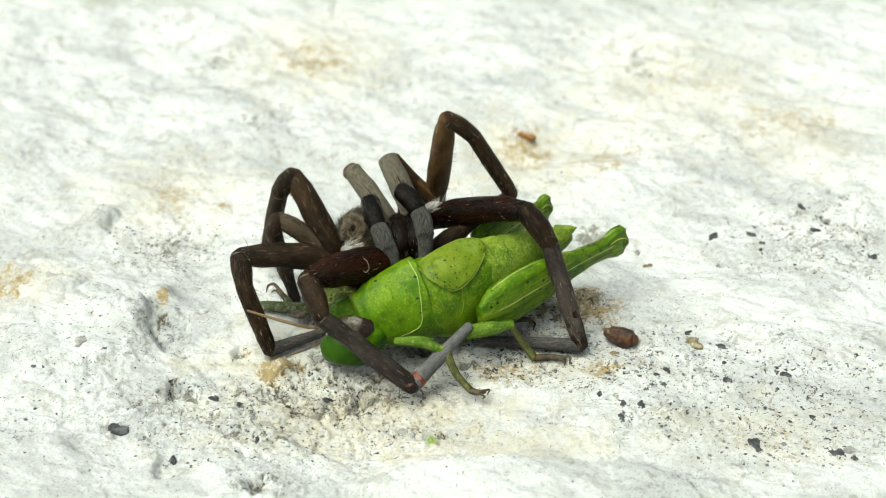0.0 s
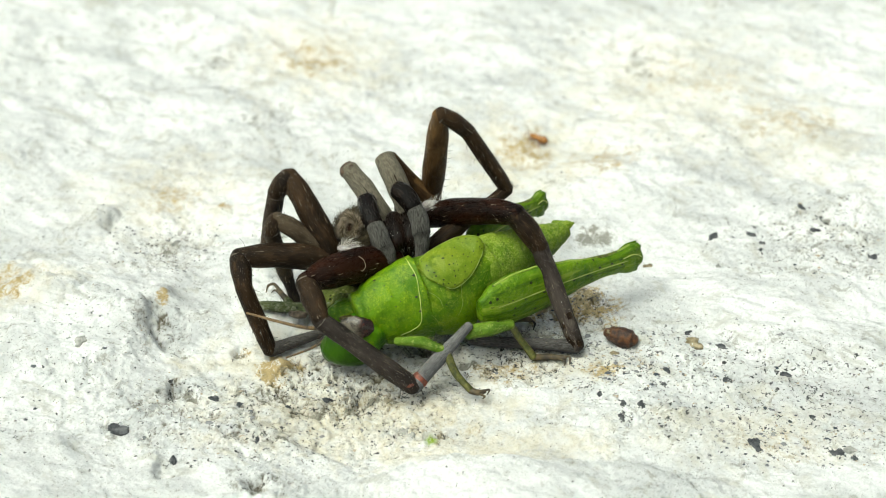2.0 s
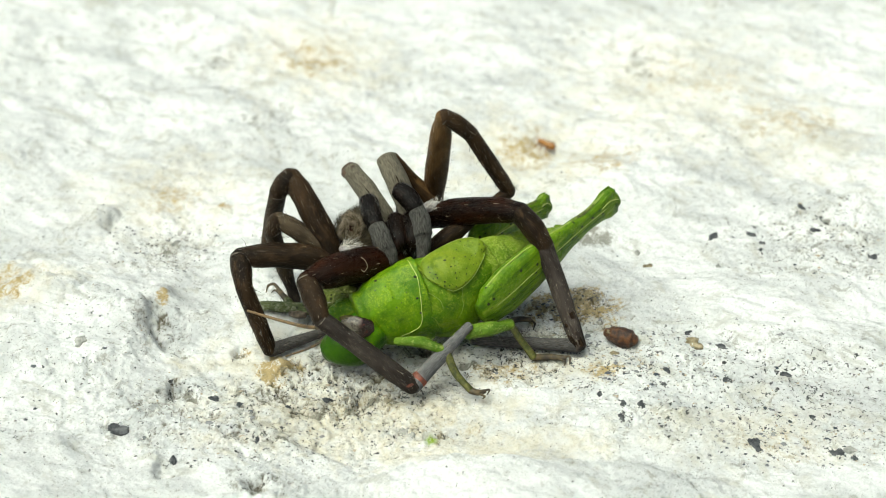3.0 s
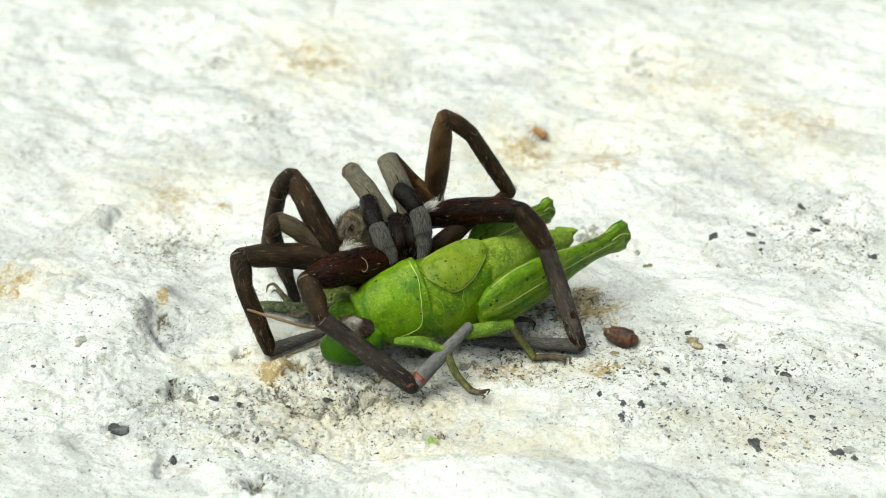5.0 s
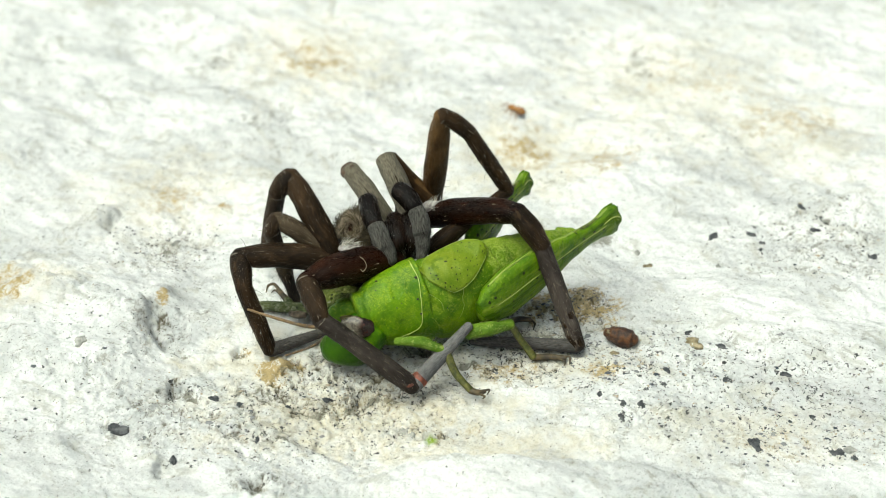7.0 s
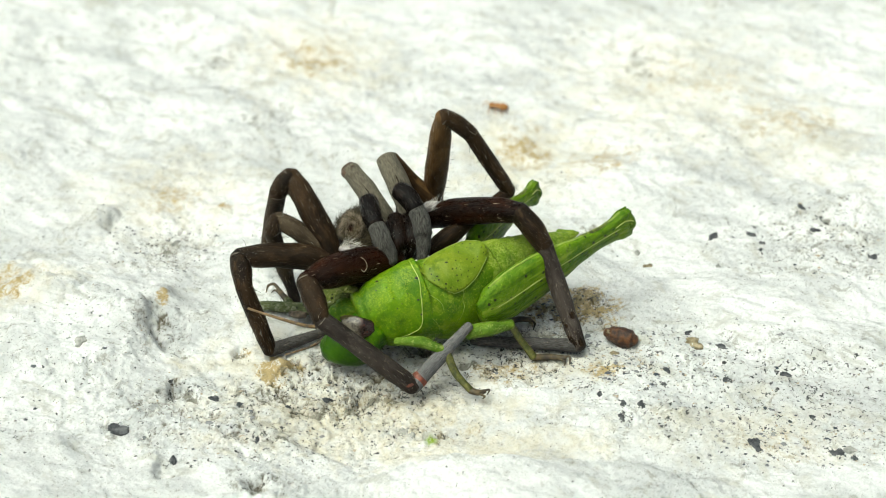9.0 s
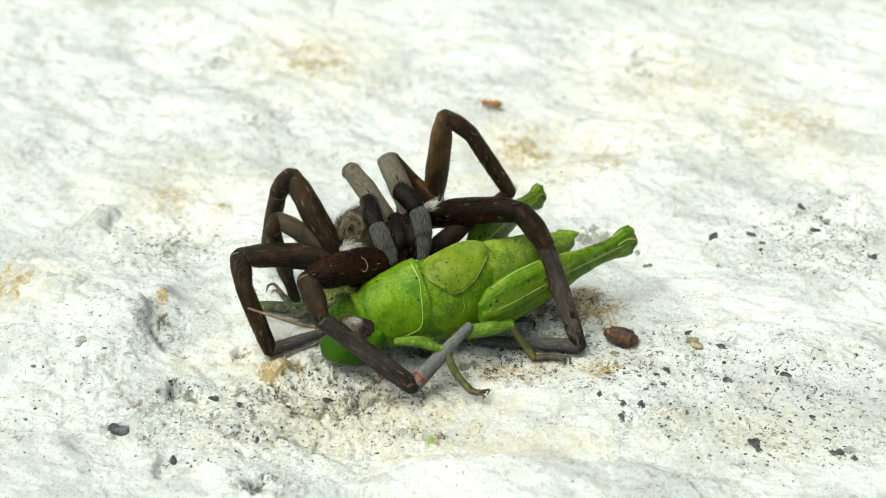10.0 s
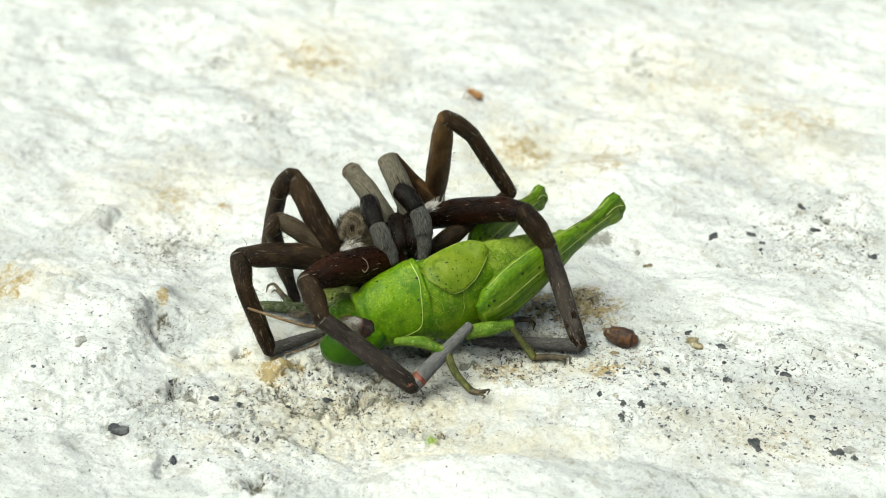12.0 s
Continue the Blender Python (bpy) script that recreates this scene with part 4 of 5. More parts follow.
    cover = hairs([v3((-8.82, -7.87, 6.20)), v3((-8.15, -6.46, 6.60)), v3((-6.97, -4.98, 6.60))], [1.35 * MM, 1.8 * MM, 1.6 * MM], 700, 0.7 * MM, rng, 0.8, 0.016)
    pelt = hairs([v3((-9.16, -9.05, 6.40)), v3((-8.20, -7.41, 7.00)), v3((-7.06, -5.35, 6.60))], [1.3 * MM, 1.75 * MM, 1.6 * MM], 1500, 0.55 * MM, rng, 0.8, 0.035)
    made.append(part("fur", pelt, BODY_FUR, root, "olive fur", Matrix.Translation(-SPIDER_BASE)))
    made.append(part("fur", cover, HAIR, root, "", Matrix.Translation(-SPIDER_BASE)))
    return root, made, v3(heave)


spider, SPIDER_BODY, HEAVE = build_spider()

# ---- the grasshopper ----
HOPPER_BASE = Vector((0, -14, 0)) * MM
HOPPER_PIVOT = v3((-7.91, -18.37, 3.50))
HOPPER_BODY = []


def hopper_part(name, bm, mat, root, label=""):
    ob = part(name, bm, mat, root, label, Matrix.Translation(-HOPPER_BASE))
    HOPPER_BODY.append(ob)
    return ob


def femur_mesh(length, tall, thick):
    """A hind thigh along +x: thick blade, narrow neck, flared end."""
    stations = [(0, 0.45, 0.55), (0.08, 0.85, 0.9), (0.2, 1.0, 1.0), (0.36, 0.95, 0.92), (0.52, 0.74, 0.75), (0.66, 0.54, 0.6),
                (0.78, 0.43, 0.52), (0.86, 0.47, 0.54), (0.93, 0.60, 0.58), (0.985, 0.56, 0.48)]
    pts = [Vector((f * length, 0, (0.1 * math.sin(f * 3.1) * tall))) for f, _, _ in stations]
    bm = tube(pts, [thick * t for _, _, t in stations], [tall * h for _, h, _ in stations], n=44, sides=24, rough=0.02, cap=0.25, square=2.3)
    return bm, pts, stations


def build_hind_leg(root, length, tall, thick, label):
    rng = random.Random(int(length * 1e6))
    bm, pts, st = femur_mesh(length, tall, thick)
    ob = part("hind_femur", bm, GREEN_FEMUR, root, label)
    line = [p + Vector((0, 0, -tall * h * 1.0)) for p, (f, h, t) in zip(pts, st)][1:8]
    part("lower_ridge", tube(line, [0.15 * MM] * len(line), n=20, sides=8, rough=0.05), GREEN_EDGE, ob, "pale yellow-green lower edge")
    line = [p + Vector((0, 0, tall * h * 0.99)) for p, (f, h, t) in zip(pts, st)][1:9]
    part("upper_ridge", tube(line, [0.09 * MM] * len(line), n=24, sides=8, rough=0.12), GREEN_PALE, ob)
    part("ridge_band", tube(line[4:7], [0.08 * MM, 0.17 * MM, 0.08 * MM], n=12, sides=8, rough=0.2), RIDGE, ob, "brown band on the upper edge")
    part("spine", hairs(line, [0.11 * MM] * len(line), 70, 0.24 * MM, rng, 0.8, 0.02, only=(0, 0, 1)), GREEN_PALE, ob)
    for sgn in (-1, 1):
        # a pale rib along the flank, a fainter one under it, and dark dots beside them
        line = [p + Vector((0, sgn * thick * t * 0.97, tall * h * 0.16)) for p, (f, h, t) in zip(pts, st)][1:9]
        part("rib", tube(line, [0.03 * MM] + [0.05 * MM] * (len(line) - 2) + [0.03 * MM], n=24, sides=6, rough=0.3), GREEN_EDGE, ob)
        low = [p + Vector((0, sgn * thick * t * 0.84, -tall * h * 0.50)) for p, (f, h, t) in zip(pts, st)][1:8]
        part("rib", tube(low, [0.03 * MM] * len(low), n=20, sides=6, rough=0.2), GREEN_PALE, ob)
        for q, _ in smooth_line(line, 11)[1:-1]:
            at = q + Vector((rng.uniform(-0.3, 0.3), 0, rng.choice((-0.22, 0.2)))) * MM
            part("dark_dot", blob(rng.uniform(0.06, 0.13) * MM, at, (1.3, 0.5, 0.9), 0.25, 2500, 2, 2), PIT_DARK, ob)
    for sgn in (-1, 1):
        line = [Vector((length * f, sgn * thick * y, z * tall)) for f, y, z in ((0.86, 0.34, 0.06), (0.93, 0.40, 0.05), (0.985, 0.34, 0.03))]
        part("knee_lobe", tube(line, [thick * 0.16, thick * 0.22, thick * 0.12], [tall * 0.36, tall * 0.54, tall * 0.56], n=14, sides=20, rough=0.08, cap=0.25, square=2.0), GREEN_FEMUR, ob)
        arc = [Vector((length * f, sgn * thick * 0.62, z * tall)) for f, z in ((0.87, 0.30), (0.93, 0.34), (0.985, 0.15), (0.98, -0.12))]
        part("knee_rim", tube(arc, [0.045 * MM] * 4, n=18, sides=6, rough=0.1), GREEN_EDGE, ob, "pale curved rim")
    part("knee_socket", blob(tall * 0.36, (length * 0.985, 0, -tall * 0.05), (0.7, 0.8, 1.1), 0.1, 900, 4), GREEN_LIMB, ob, "dark empty knee socket")
    return ob


def build_hopper():
    rng = random.Random(9)
    root = tagged(empty("grasshopper", HOPPER_BASE), "bright green young grasshopper held down by the spider, hind legs kicking", "grasshopper")
    up = (0.05, 0.25, 1)
    axis = [v3(p) for p in ((-7.20, -17.20, 4.25), (-4.63, -16.04, 4.80), (-1.93, -14.93, 5.20))]
    shield = list(axis)
    bm = tube(axis, [1.9 * MM, 2.6 * MM, 2.9 * MM], [2.45 * MM, 3.2 * MM, 3.72 * MM], up, n=48, sides=48, rough=0.016, cap=0.12, keel=0.12, square=2.3)
    bmesh.ops.recalc_face_normals(bm, faces=bm.faces)
    bm.normal_update()
    skin = bm.verts.layers.float_vector["skin"]
    for q in bm.verts:
        run, _, high = q[skin]
        # cross furrows, a swollen front rim and a dented flank
        wave = run + 0.35 * MM * math.sin(high / MM * 0.9)
        sink = 0.10 * math.exp(-((wave - 1.15 * MM) / (0.16 * MM)) ** 2) + 0.07 * math.exp(-((wave - 2.7 * MM) / (0.14 * MM)) ** 2)
        swell = 0.10 * math.exp(-((run - 0.45 * MM) / (0.4 * MM)) ** 2) + 0.16 * noise.noise(q.co * 520) + 0.07 * noise.noise(q.co * 1300)
        q.co += q.normal * (swell - sink) * MM
    skins = [BVHTree.FromBMesh(bm)]
    hopper_part("pronotum", bm, GREEN, root, "green neck shield with pale rear edge and dark dots")
    axis = [v3(p) for p in ((-2.42, -15.10, 5.20), (0.30, -14.34, 5.50), (3.05, -12.79, 5.60), (4.86, -10.73, 5.60))]
    bm = tube(axis, [2.65 * MM, 2.95 * MM, 2.5 * MM, 1.6 * MM], [3.5 * MM, 3.95 * MM, 3.4 * MM, 2.2 * MM], up, n=44, sides=48, rough=0.02, cap=0.3, square=2.1)
    bmesh.ops.recalc_face_normals(bm, faces=bm.faces)
    bm.normal_update()
    skin = bm.verts.layers.float_vector["skin"]
    for q in bm.verts:
        run, _, high = q[skin]
        # slanting seams between the side plates
        slant = run + 0.42 * high
        sink = sum(d * math.exp(-((slant - c * MM) / (0.17 * MM)) ** 2) for c, d in ((2.3, 0.16), (4.3, 0.22), (5.2, 0.12)))
        q.co += q.normal * (0.22 * noise.noise(q.co * 430 + Vector((7, 0, 0))) + 0.09 * noise.noise(q.co * 1200) - sink) * MM
    skins.append(BVHTree.FromBMesh(bm))
    hopper_part("thorax", bm, GREEN_CHEST, root, "green chest of seamed side plates")
    for k in range(7):
        f0, f1 = k / 7, (k + 1) / 7 + 0.03
        a, b = Vector(v3((2.40, -13.05, 5.60))), Vector(v3((11.06, -6.77, 6.54)))
        r0, r1 = 3.45 - 2.6 * f0 ** 1.5, 3.45 - 2.6 * f1 ** 1.5
        seg = tube([a.lerp(b, f0), a.lerp(b, (f0 + f1) / 2), a.lerp(b, f1)], [r0 * 0.8 * MM, (r0 + r1) * 0.41 * MM, r1 * 0.83 * MM],
                   [r0 * MM, (r0 + r1) * 0.51 * MM, r1 * 1.03 * MM], up, n=8, sides=32, rough=0.03, seed=k, cap=0.15, keel=0.05)
        bmesh.ops.recalc_face_normals(seg, faces=seg.faces)
        skins.append(BVHTree.FromBMesh(seg))
        hopper_part("abdomen_ring", seg, GREEN_ROUGH, root, "pale rough green abdomen ring")
    tip = v3((11.02, -6.62, 6.54))
    for dz, dx in ((0.45, 1.0), (-0.5, 0.5)):
        hopper_part("tail_plate", tube([tip + Vector((-0.8, 0, dz * 0.8)) * MM, tip + Vector((dx * 0.4, 0.1, dz * 1.1)) * MM, tip + Vector((dx, 0.3, dz * 1.3)) * MM],
                                       [0.6 * MM, 0.42 * MM, 0.1 * MM], n=8, sides=10, rough=0.06), GREEN_ROUGH, root)
    # the wing pad lies on the flank
    upper = smooth_line([v3(p) for p in ((-2.22, -15.48, 8.97), (-1.52, -14.15, 9.29), (0.50, -12.93, 9.85), (1.86, -12.36, 9.99), (3.10, -12.45, 9.93), (3.68, -12.66, 9.34))], 30)
    lower = smooth_line([v3(p) for p in ((-2.21, -15.78, 8.87), (-1.20, -16.30, 8.20), (-0.20, -16.60, 7.85), (0.60, -16.70, 7.55), (1.15, -16.58, 7.48), (1.65, -16.15, 7.62), (2.25, -15.45, 7.92), (2.90, -14.55, 8.35), (3.45, -13.55, 8.80), (3.68, -12.70, 9.24))], 30)
    bm = bmesh.new()
    skin = bm.verts.layers.float_vector.new("skin")
    tops, lows = [], []
    for (a, _), (b, _) in zip(lower, upper):
        row, under = [], []
        for j in range(15):
            q = a.lerp(b, j / 14) + Vector((-0.1, -0.62, 0.72)) * 0.25 * MM * math.sin(math.pi * j / 14)
            out = Vector((-0.1, -0.62, 0.72))
            for tree in skins:
                spot, way, _, _ = tree.find_nearest(q)
                if (q - spot).dot(way) < 0.24 * MM and (q - spot).length < 2 * MM:
                    q, out = spot + way * 0.24 * MM, way
            made = bm.verts.new(q)
            made[skin] = (len(tops) / 30 * 6.4 * MM, (a - b).length * (j / 14 - 0.5), 0)
            row.append(made)
            under.append(bm.verts.new(q - out * 0.15 * MM))
        tops.append(row)
        lows.append(under)
    for i in range(30):
        for j in range(14):
            bm.faces.new((tops[i][j], tops[i + 1][j], tops[i + 1][j + 1], tops[i][j + 1]))
            bm.faces.new((lows[i][j], lows[i][j + 1], lows[i + 1][j + 1], lows[i + 1][j]))
        for j in (0, 14):
            bm.faces.new((tops[i][j], lows[i][j], lows[i + 1][j], tops[i + 1][j]))
    bmesh.ops.smooth_vert(bm, verts=[q for row in tops[1:-1] for q in row[1:-1]], factor=0.5, use_axis_x=True, use_axis_y=True, use_axis_z=True)
    edge = [tops[i][0].co.copy() for i in range(6, 31, 3)] + [tops[i][14].co.copy() for i in range(27, 2, -3)]
    wing = hopper_part("wing_pad", bm, GREEN_WING, root, "olive-green wing pad dotted with dark pits")
    part("wing_edge", tube(edge, [0.02 * MM] + [0.032 * MM] * (len(edge) - 2) + [0.02 * MM], n=70, sides=6, rough=0.08), GREEN_PALE, wing, "pale edge")
    def on_skin(p, gap):
        """The place on the body's surface nearest to p, raised by a gap."""
        best = min((tree.find_nearest(v3(p)) for tree in skins), key=lambda hit: hit[3])
        return best[0] + best[1] * gap * MM

    # pale seams, then dark dots
    for name, label, wide, line in (
            ("collar", "pale line at the rear edge of the neck shield", 0.04, ((-3.2, -14.3, 9.0), (-2.80, -15.35, 8.96), (-2.32, -16.15, 8.48), (-2.03, -17.10, 7.50), (-1.88, -17.74, 6.24), (-1.85, -18.01, 4.97), (-2.51, -18.17, 4.21), (-4.03, -18.52, 3.51))),
            ("suture", "", 0.024, ((-2.07, -16.18, 8.37), (-1.26, -15.96, 8.40), (-0.42, -16.14, 8.22))),
            ("suture", "", 0.018, ((-1.40, -17.01, 7.46), (-0.32, -17.14, 6.82), (0.01, -17.38, 6.04))),
            ("suture", "", 0.024, ((1.54, -16.40, 7.68), (1.79, -16.72, 6.30), (1.58, -16.96, 5.38), (1.31, -17.14, 4.88))),
            ("suture", "", 0.018, ((-1.3, -17.6, 5.6), (-0.6, -17.6, 4.9), (-0.3, -17.4, 4.0)))):
        fine = smooth_line([v3(p) for p in line], 20)
        hopper_part(name, tube([on_skin(p / MM, 0.02) for p, _ in fine], [wide * MM * 0.6] + [wide * MM] * 19 + [wide * MM * 0.5], n=40, sides=6, rough=0.15), GREEN_EDGE if label else GREEN_PALE, root, label)
    for r, p in ((0.11, (-5.85, -16.35, 8.10)), (0.13, (-2.47, -16.21, 8.45)), (0.10, (-2.25, -17.41, 7.12)), (0.10, (-1.92, -17.86, 5.90)), (0.06, (-5.86, -17.14, 7.72)), (0.05, (-5.00, -16.98, 7.95)),
                 (0.05, (-4.01, -18.08, 6.64)), (0.05, (-4.4, -17.6, 7.3)), (0.05, (-3.6, -17.9, 7.0)), (0.04, (-3.2, -17.2, 7.6)), (0.05, (0.3, -17.3, 6.2))):
        hopper_part("dark_dot", blob(r * MM, on_skin(p, 0.01), (1.1, 0.7, 1), 0.15, 2500, 1, 2), PIT_DARK, root)
    # head
    hopper_part("head", blob(1.9 * MM, v3((-8.05, -18.15, 2.35)), (1.38, 0.85, 0.9), 0.05, 600, 3, 4), GREEN_DEEP, root, "glossy deep green lower face")
    hopper_part("cheek", blob(2.0 * MM, v3((-6.65, -17.75, 3.65)), (1.0, 0.86, 1.05), 0.06, 700, 10, 4), GREEN_HEAD, root, "glossy green head")
    hopper_part("eye", blob(1.35 * MM, v3((-7.40, -18.80, 4.95)), (1.12, 0.58, 0.86), 0.05, 1300, 1, 4), EYE_DARK, root, "glossy grey-brown eye, dark red-brown at the back")
    hopper_part("brow", blob(0.55 * MM, v3((-8.10, -17.90, 5.10)), (1.4, 0.7, 0.6), 0.2, 900, 5, 4), FACE, root, "mottled brown brow")
    for px, r, q in (((-10.5, -14.4, 3.9), 0.55, 1), ((-10.0, -15.2, 4.2), 0.6, 2), ((-9.3, -16.3, 4.5), 0.55, 3)):
        hopper_part("mouth_part", blob(r * MM, v3(px), (1.3, 0.7, 0.8), 0.3, 1700, q, 4), SILVER if q % 3 else LIP, root, "silvery mouth part")
    hopper_part("nape", blob(1.5 * MM, v3((-8.15, -16.45, 4.75)), (1.3, 0.85, 0.85), 0.1, 900, 12, 4), GREEN_CHEST, root, "yellow-green front edge of the neck shield")
    hopper_part("neck", blob(1.5 * MM, v3((-9.71, -12.38, 3.30)), (1.6, 0.9, 0.85), 0.2, 900, 6, 4), GREEN_MOSS, root, "mossy olive neck fold")
    hopper_part("crown", blob(1.75 * MM, v3((-8.51, -15.66, 4.20)), (1.1, 0.9, 0.8), 0.16, 900, 8, 4), GREEN_MOSS, root, "mossy olive top of the head")
    for pts, r, n in (([(-9.44, -18.36, 4.60), (-11.61, -18.49, 4.70), (-14.06, -18.00, 5.00), (-16.90, -17.60, 5.70)], 0.22, 36), ([(-9.90, -17.00, 2.60), (-11.60, -17.30, 1.50), (-13.80, -17.90, 0.95)], 0.16, 14)):
        line = smooth_line([v3(p) for p in pts], n)
        for q in range(n):
            a, b = line[q][0], line[q + 1][0]
            rr = r * (1 - 0.5 * q / n) * MM
            ring = tube([a, a.lerp(b, 0.5), b.lerp(a, 0.04)], [rr * 0.72, rr * 1.05, rr * 0.8], n=4, sides=8, rough=0.02, cap=0.4)
            hopper_part("antenna_ring", ring, LIP if n > 12 and (q in (0, 1, 3, 4, 7, 8, 12, 17)) else FEELER, root)
    # legs that hold the rock
    def leg(name, lines, label):
        for k, (nm, pts, rad, mat) in enumerate(lines):
            line, wide = [v3(p) for p in pts], [q * MM for q in rad]
            limb = part(nm, tube(line, wide, [q * 0.85 for q in wide], n=20, sides=14, rough=0.07, seed=k, cap=0.7), mat, root, label if k == 0 else "", Matrix.Translation(-HOPPER_BASE))
            if nm.endswith(("femur", "tibia")):
                part("spine", hairs(line, wide, 26, 0.42 * MM, rng, 0.6, 0.022), GREEN_PALE if mat is GREEN_LIMB else CLAW, limb)

    leg("fore", [("fore_femur", [(-4.00, -18.72, 3.40), (-1.90, -19.13, 3.60), (0.29, -19.62, 3.00)], [0.42, 0.56, 0.42], GREEN_LIMB),
                 ("fore_tibia", [(0.29, -19.62, 3.00), (1.07, -20.82, 1.60), (2.33, -21.77, 0.50)], [0.36, 0.36, 0.32], SHIN),
                 ("fore_foot", [(2.33, -21.78, 0.45), (3.00, -22.02, 0.40), (3.59, -21.87, 0.40)], [0.32, 0.3, 0.22], CLAW),
                 ("claw", [(3.49, -21.80, 0.40), (3.98, -21.77, 0.50), (3.78, -22.14, 0.25)], [0.12, 0.1, 0.05], CLAW),
                 ("claw", [(3.19, -22.25, 0.40), (3.57, -22.55, 0.40), (3.38, -22.61, 0.20)], [0.12, 0.1, 0.05], CLAW)], "green foreleg braced on the rock")
    leg("mid", [("mid_femur", [(2.16, -17.45, 3.40), (3.97, -17.48, 3.80), (5.92, -16.58, 3.60)], [0.75, 0.72, 0.5], GREEN_LIMB),
                ("mid_tibia", [(5.82, -16.58, 3.60), (6.84, -16.78, 2.00), (7.95, -17.40, 0.60)], [0.36, 0.34, 0.36], SHIN),
                ("mid_foot", [(7.96, -17.30, 0.45), (9.51, -17.16, 0.40), (10.75, -17.31, 0.40)], [0.36, 0.3, 0.24], CLAW),
                ("claw", [(10.56, -17.16, 0.40), (11.14, -17.28, 0.50), (11.12, -17.93, 0.20)], [0.13, 0.11, 0.05], CLAW),
                ("claw", [(10.24, -17.47, 0.40), (10.72, -17.79, 0.40), (10.61, -18.17, 0.20)], [0.12, 0.1, 0.05], CLAW)], "green middle leg braced on the rock")
    leg("far_mid", [("far_foot", [(4.87, -13.57, 0.90), (6.55, -12.15, 0.70), (7.89, -11.88, 0.50)], [0.4, 0.32, 0.26], CLAW),
                    ("claw", [(7.74, -11.80, 0.50), (8.29, -12.26, 0.40), (8.16, -13.00, 0.20)], [0.14, 0.11, 0.05], CLAW)], "dark foot of the far middle leg")
    leg("far_fore", [("far_fore_femur", [(-10.34, -12.77, 2.20), (-12.97, -11.77, 1.70), (-16.59, -10.55, 1.10)], [0.45, 0.62, 0.5], SILVER_MOSS),
                     ("far_fore_joint", [(-12.36, -13.05, 1.90), (-13.09, -12.83, 1.80), (-13.72, -12.62, 1.70)], [0.3, 0.42, 0.28], LIP),
                     ("far_fore_tibia", [(-12.92, -12.49, 1.60), (-13.50, -11.56, 1.60), (-14.25, -9.96, 1.30)], [0.34, 0.36, 0.34], SILVER_MOSS),
                     ("far_fore_foot", [(-14.03, -10.22, 1.30), (-14.54, -9.53, 1.30), (-15.02, -8.70, 1.40)], [0.34, 0.3, 0.2], CLAW),
                     ("claw", [(-14.85, -9.01, 1.30), (-15.53, -8.01, 1.60), (-16.16, -7.64, 1.20), (-16.39, -7.89, 0.60)], [0.2, 0.17, 0.13, 0.05], CLAW),
                     ("claw", [(-14.73, -9.26, 1.10), (-15.43, -8.35, 1.20), (-15.90, -8.02, 0.70)], [0.14, 0.11, 0.05], CLAW)], "silvery green far foreleg lying on the rock")
    near = build_hind_leg(root, 17.20 * MM, 2.55 * MM, 1.05 * MM, "green hind thigh with its shin missing")
    far = build_hind_leg(root, 9.78 * MM, 2.25 * MM, 0.9 * MM, "green hind thigh with its shin missing")
    return root, near, far


hopper, HIND_NEAR, HIND_FAR = build_hopper()

# ---- small things on the rock ----
def build_pellet():
    x, y = 15.9, -14.3
    z = rock_at(x, y)
    bm = tube([Vector((-1.45, 0, 0.1)) * MM, Vector((-0.9, 0.02, 0.05)) * MM, Vector((0.1, 0, 0)) * MM, Vector((1.0, 0, 0)) * MM, Vector((1.4, 0, 0)) * MM],
              [0.45 * MM, 0.8 * MM, 1.0 * MM, 0.95 * MM, 0.6 * MM], n=34, sides=24, rough=0.045, cap=0.7)
    bmesh.ops.scale(bm, vec=(0.9, 0.9, 0.92), verts=bm.verts)
    ob = link_mesh("dropping", bm, PELLET)
    ob.matrix_basis = pose(x * MM, y * MM, (z + 0.78) * MM, 0, 4, -18)
    rng = random.Random(3)
    for k in range(9):
        at = 0.9 * Vector((-1.25 + rng.uniform(-0.2, 0.5), rng.uniform(-0.55, 0.2), rng.uniform(0.1, 0.65))) * MM
        part("crumb", blob(rng.uniform(0.08, 0.16) * MM, at, (1.2, 0.9, 0.8), 0.2, 2000, k, 2), STONE_TAN, ob)
    tagged(ob, "dark brown oval dropping with a crumbly end on the rock", "dropping")


build_pellet()


def build_ant():
    root = tagged(empty("ant", (0, 0, 0)), "tiny orange-brown ant walking on the rock", "ant")
    part("abdomen", blob(0.46 * MM, v3((-0.60, 0, 0.55)), (1.35, 0.8, 0.85), 0.03, 900, 1), ORANGE, root)
    part("chest", blob(0.32 * MM, v3((0.1, 0, 0.62)), (1.5, 0.8, 0.85), 0.03, 900, 2), ORANGE, root)
    part("head", blob(0.36 * MM, v3((0.66, 0, 0.62)), (1.0, 0.95, 0.85), 0.03, 900, 3), ORANGE, root)
    for k, x in enumerate((-0.15, 0.1, 0.35)):
        for s in (-1, 1):
            part("leg", tube([v3((x, 0, 0.5)), v3((x + (k - 1) * 0.3, s * 0.5, 0.75)), v3((x + (k - 1) * 0.6, s * 0.95, 0.03))], [0.07 * MM, 0.06 * MM, 0.04 * MM], n=8, sides=6, rough=0), ORANGE, root)
    for s in (-1, 1):
        part("antenna", tube([v3((1.05, s * 0.1, 0.7)), v3((1.35, s * 0.35, 0.85)), v3((1.75, s * 0.4, 0.5))], [0.045 * MM, 0.04 * MM, 0.03 * MM], n=8, sides=6, rough=0), ORANGE, root)
    return root


ant = build_ant()


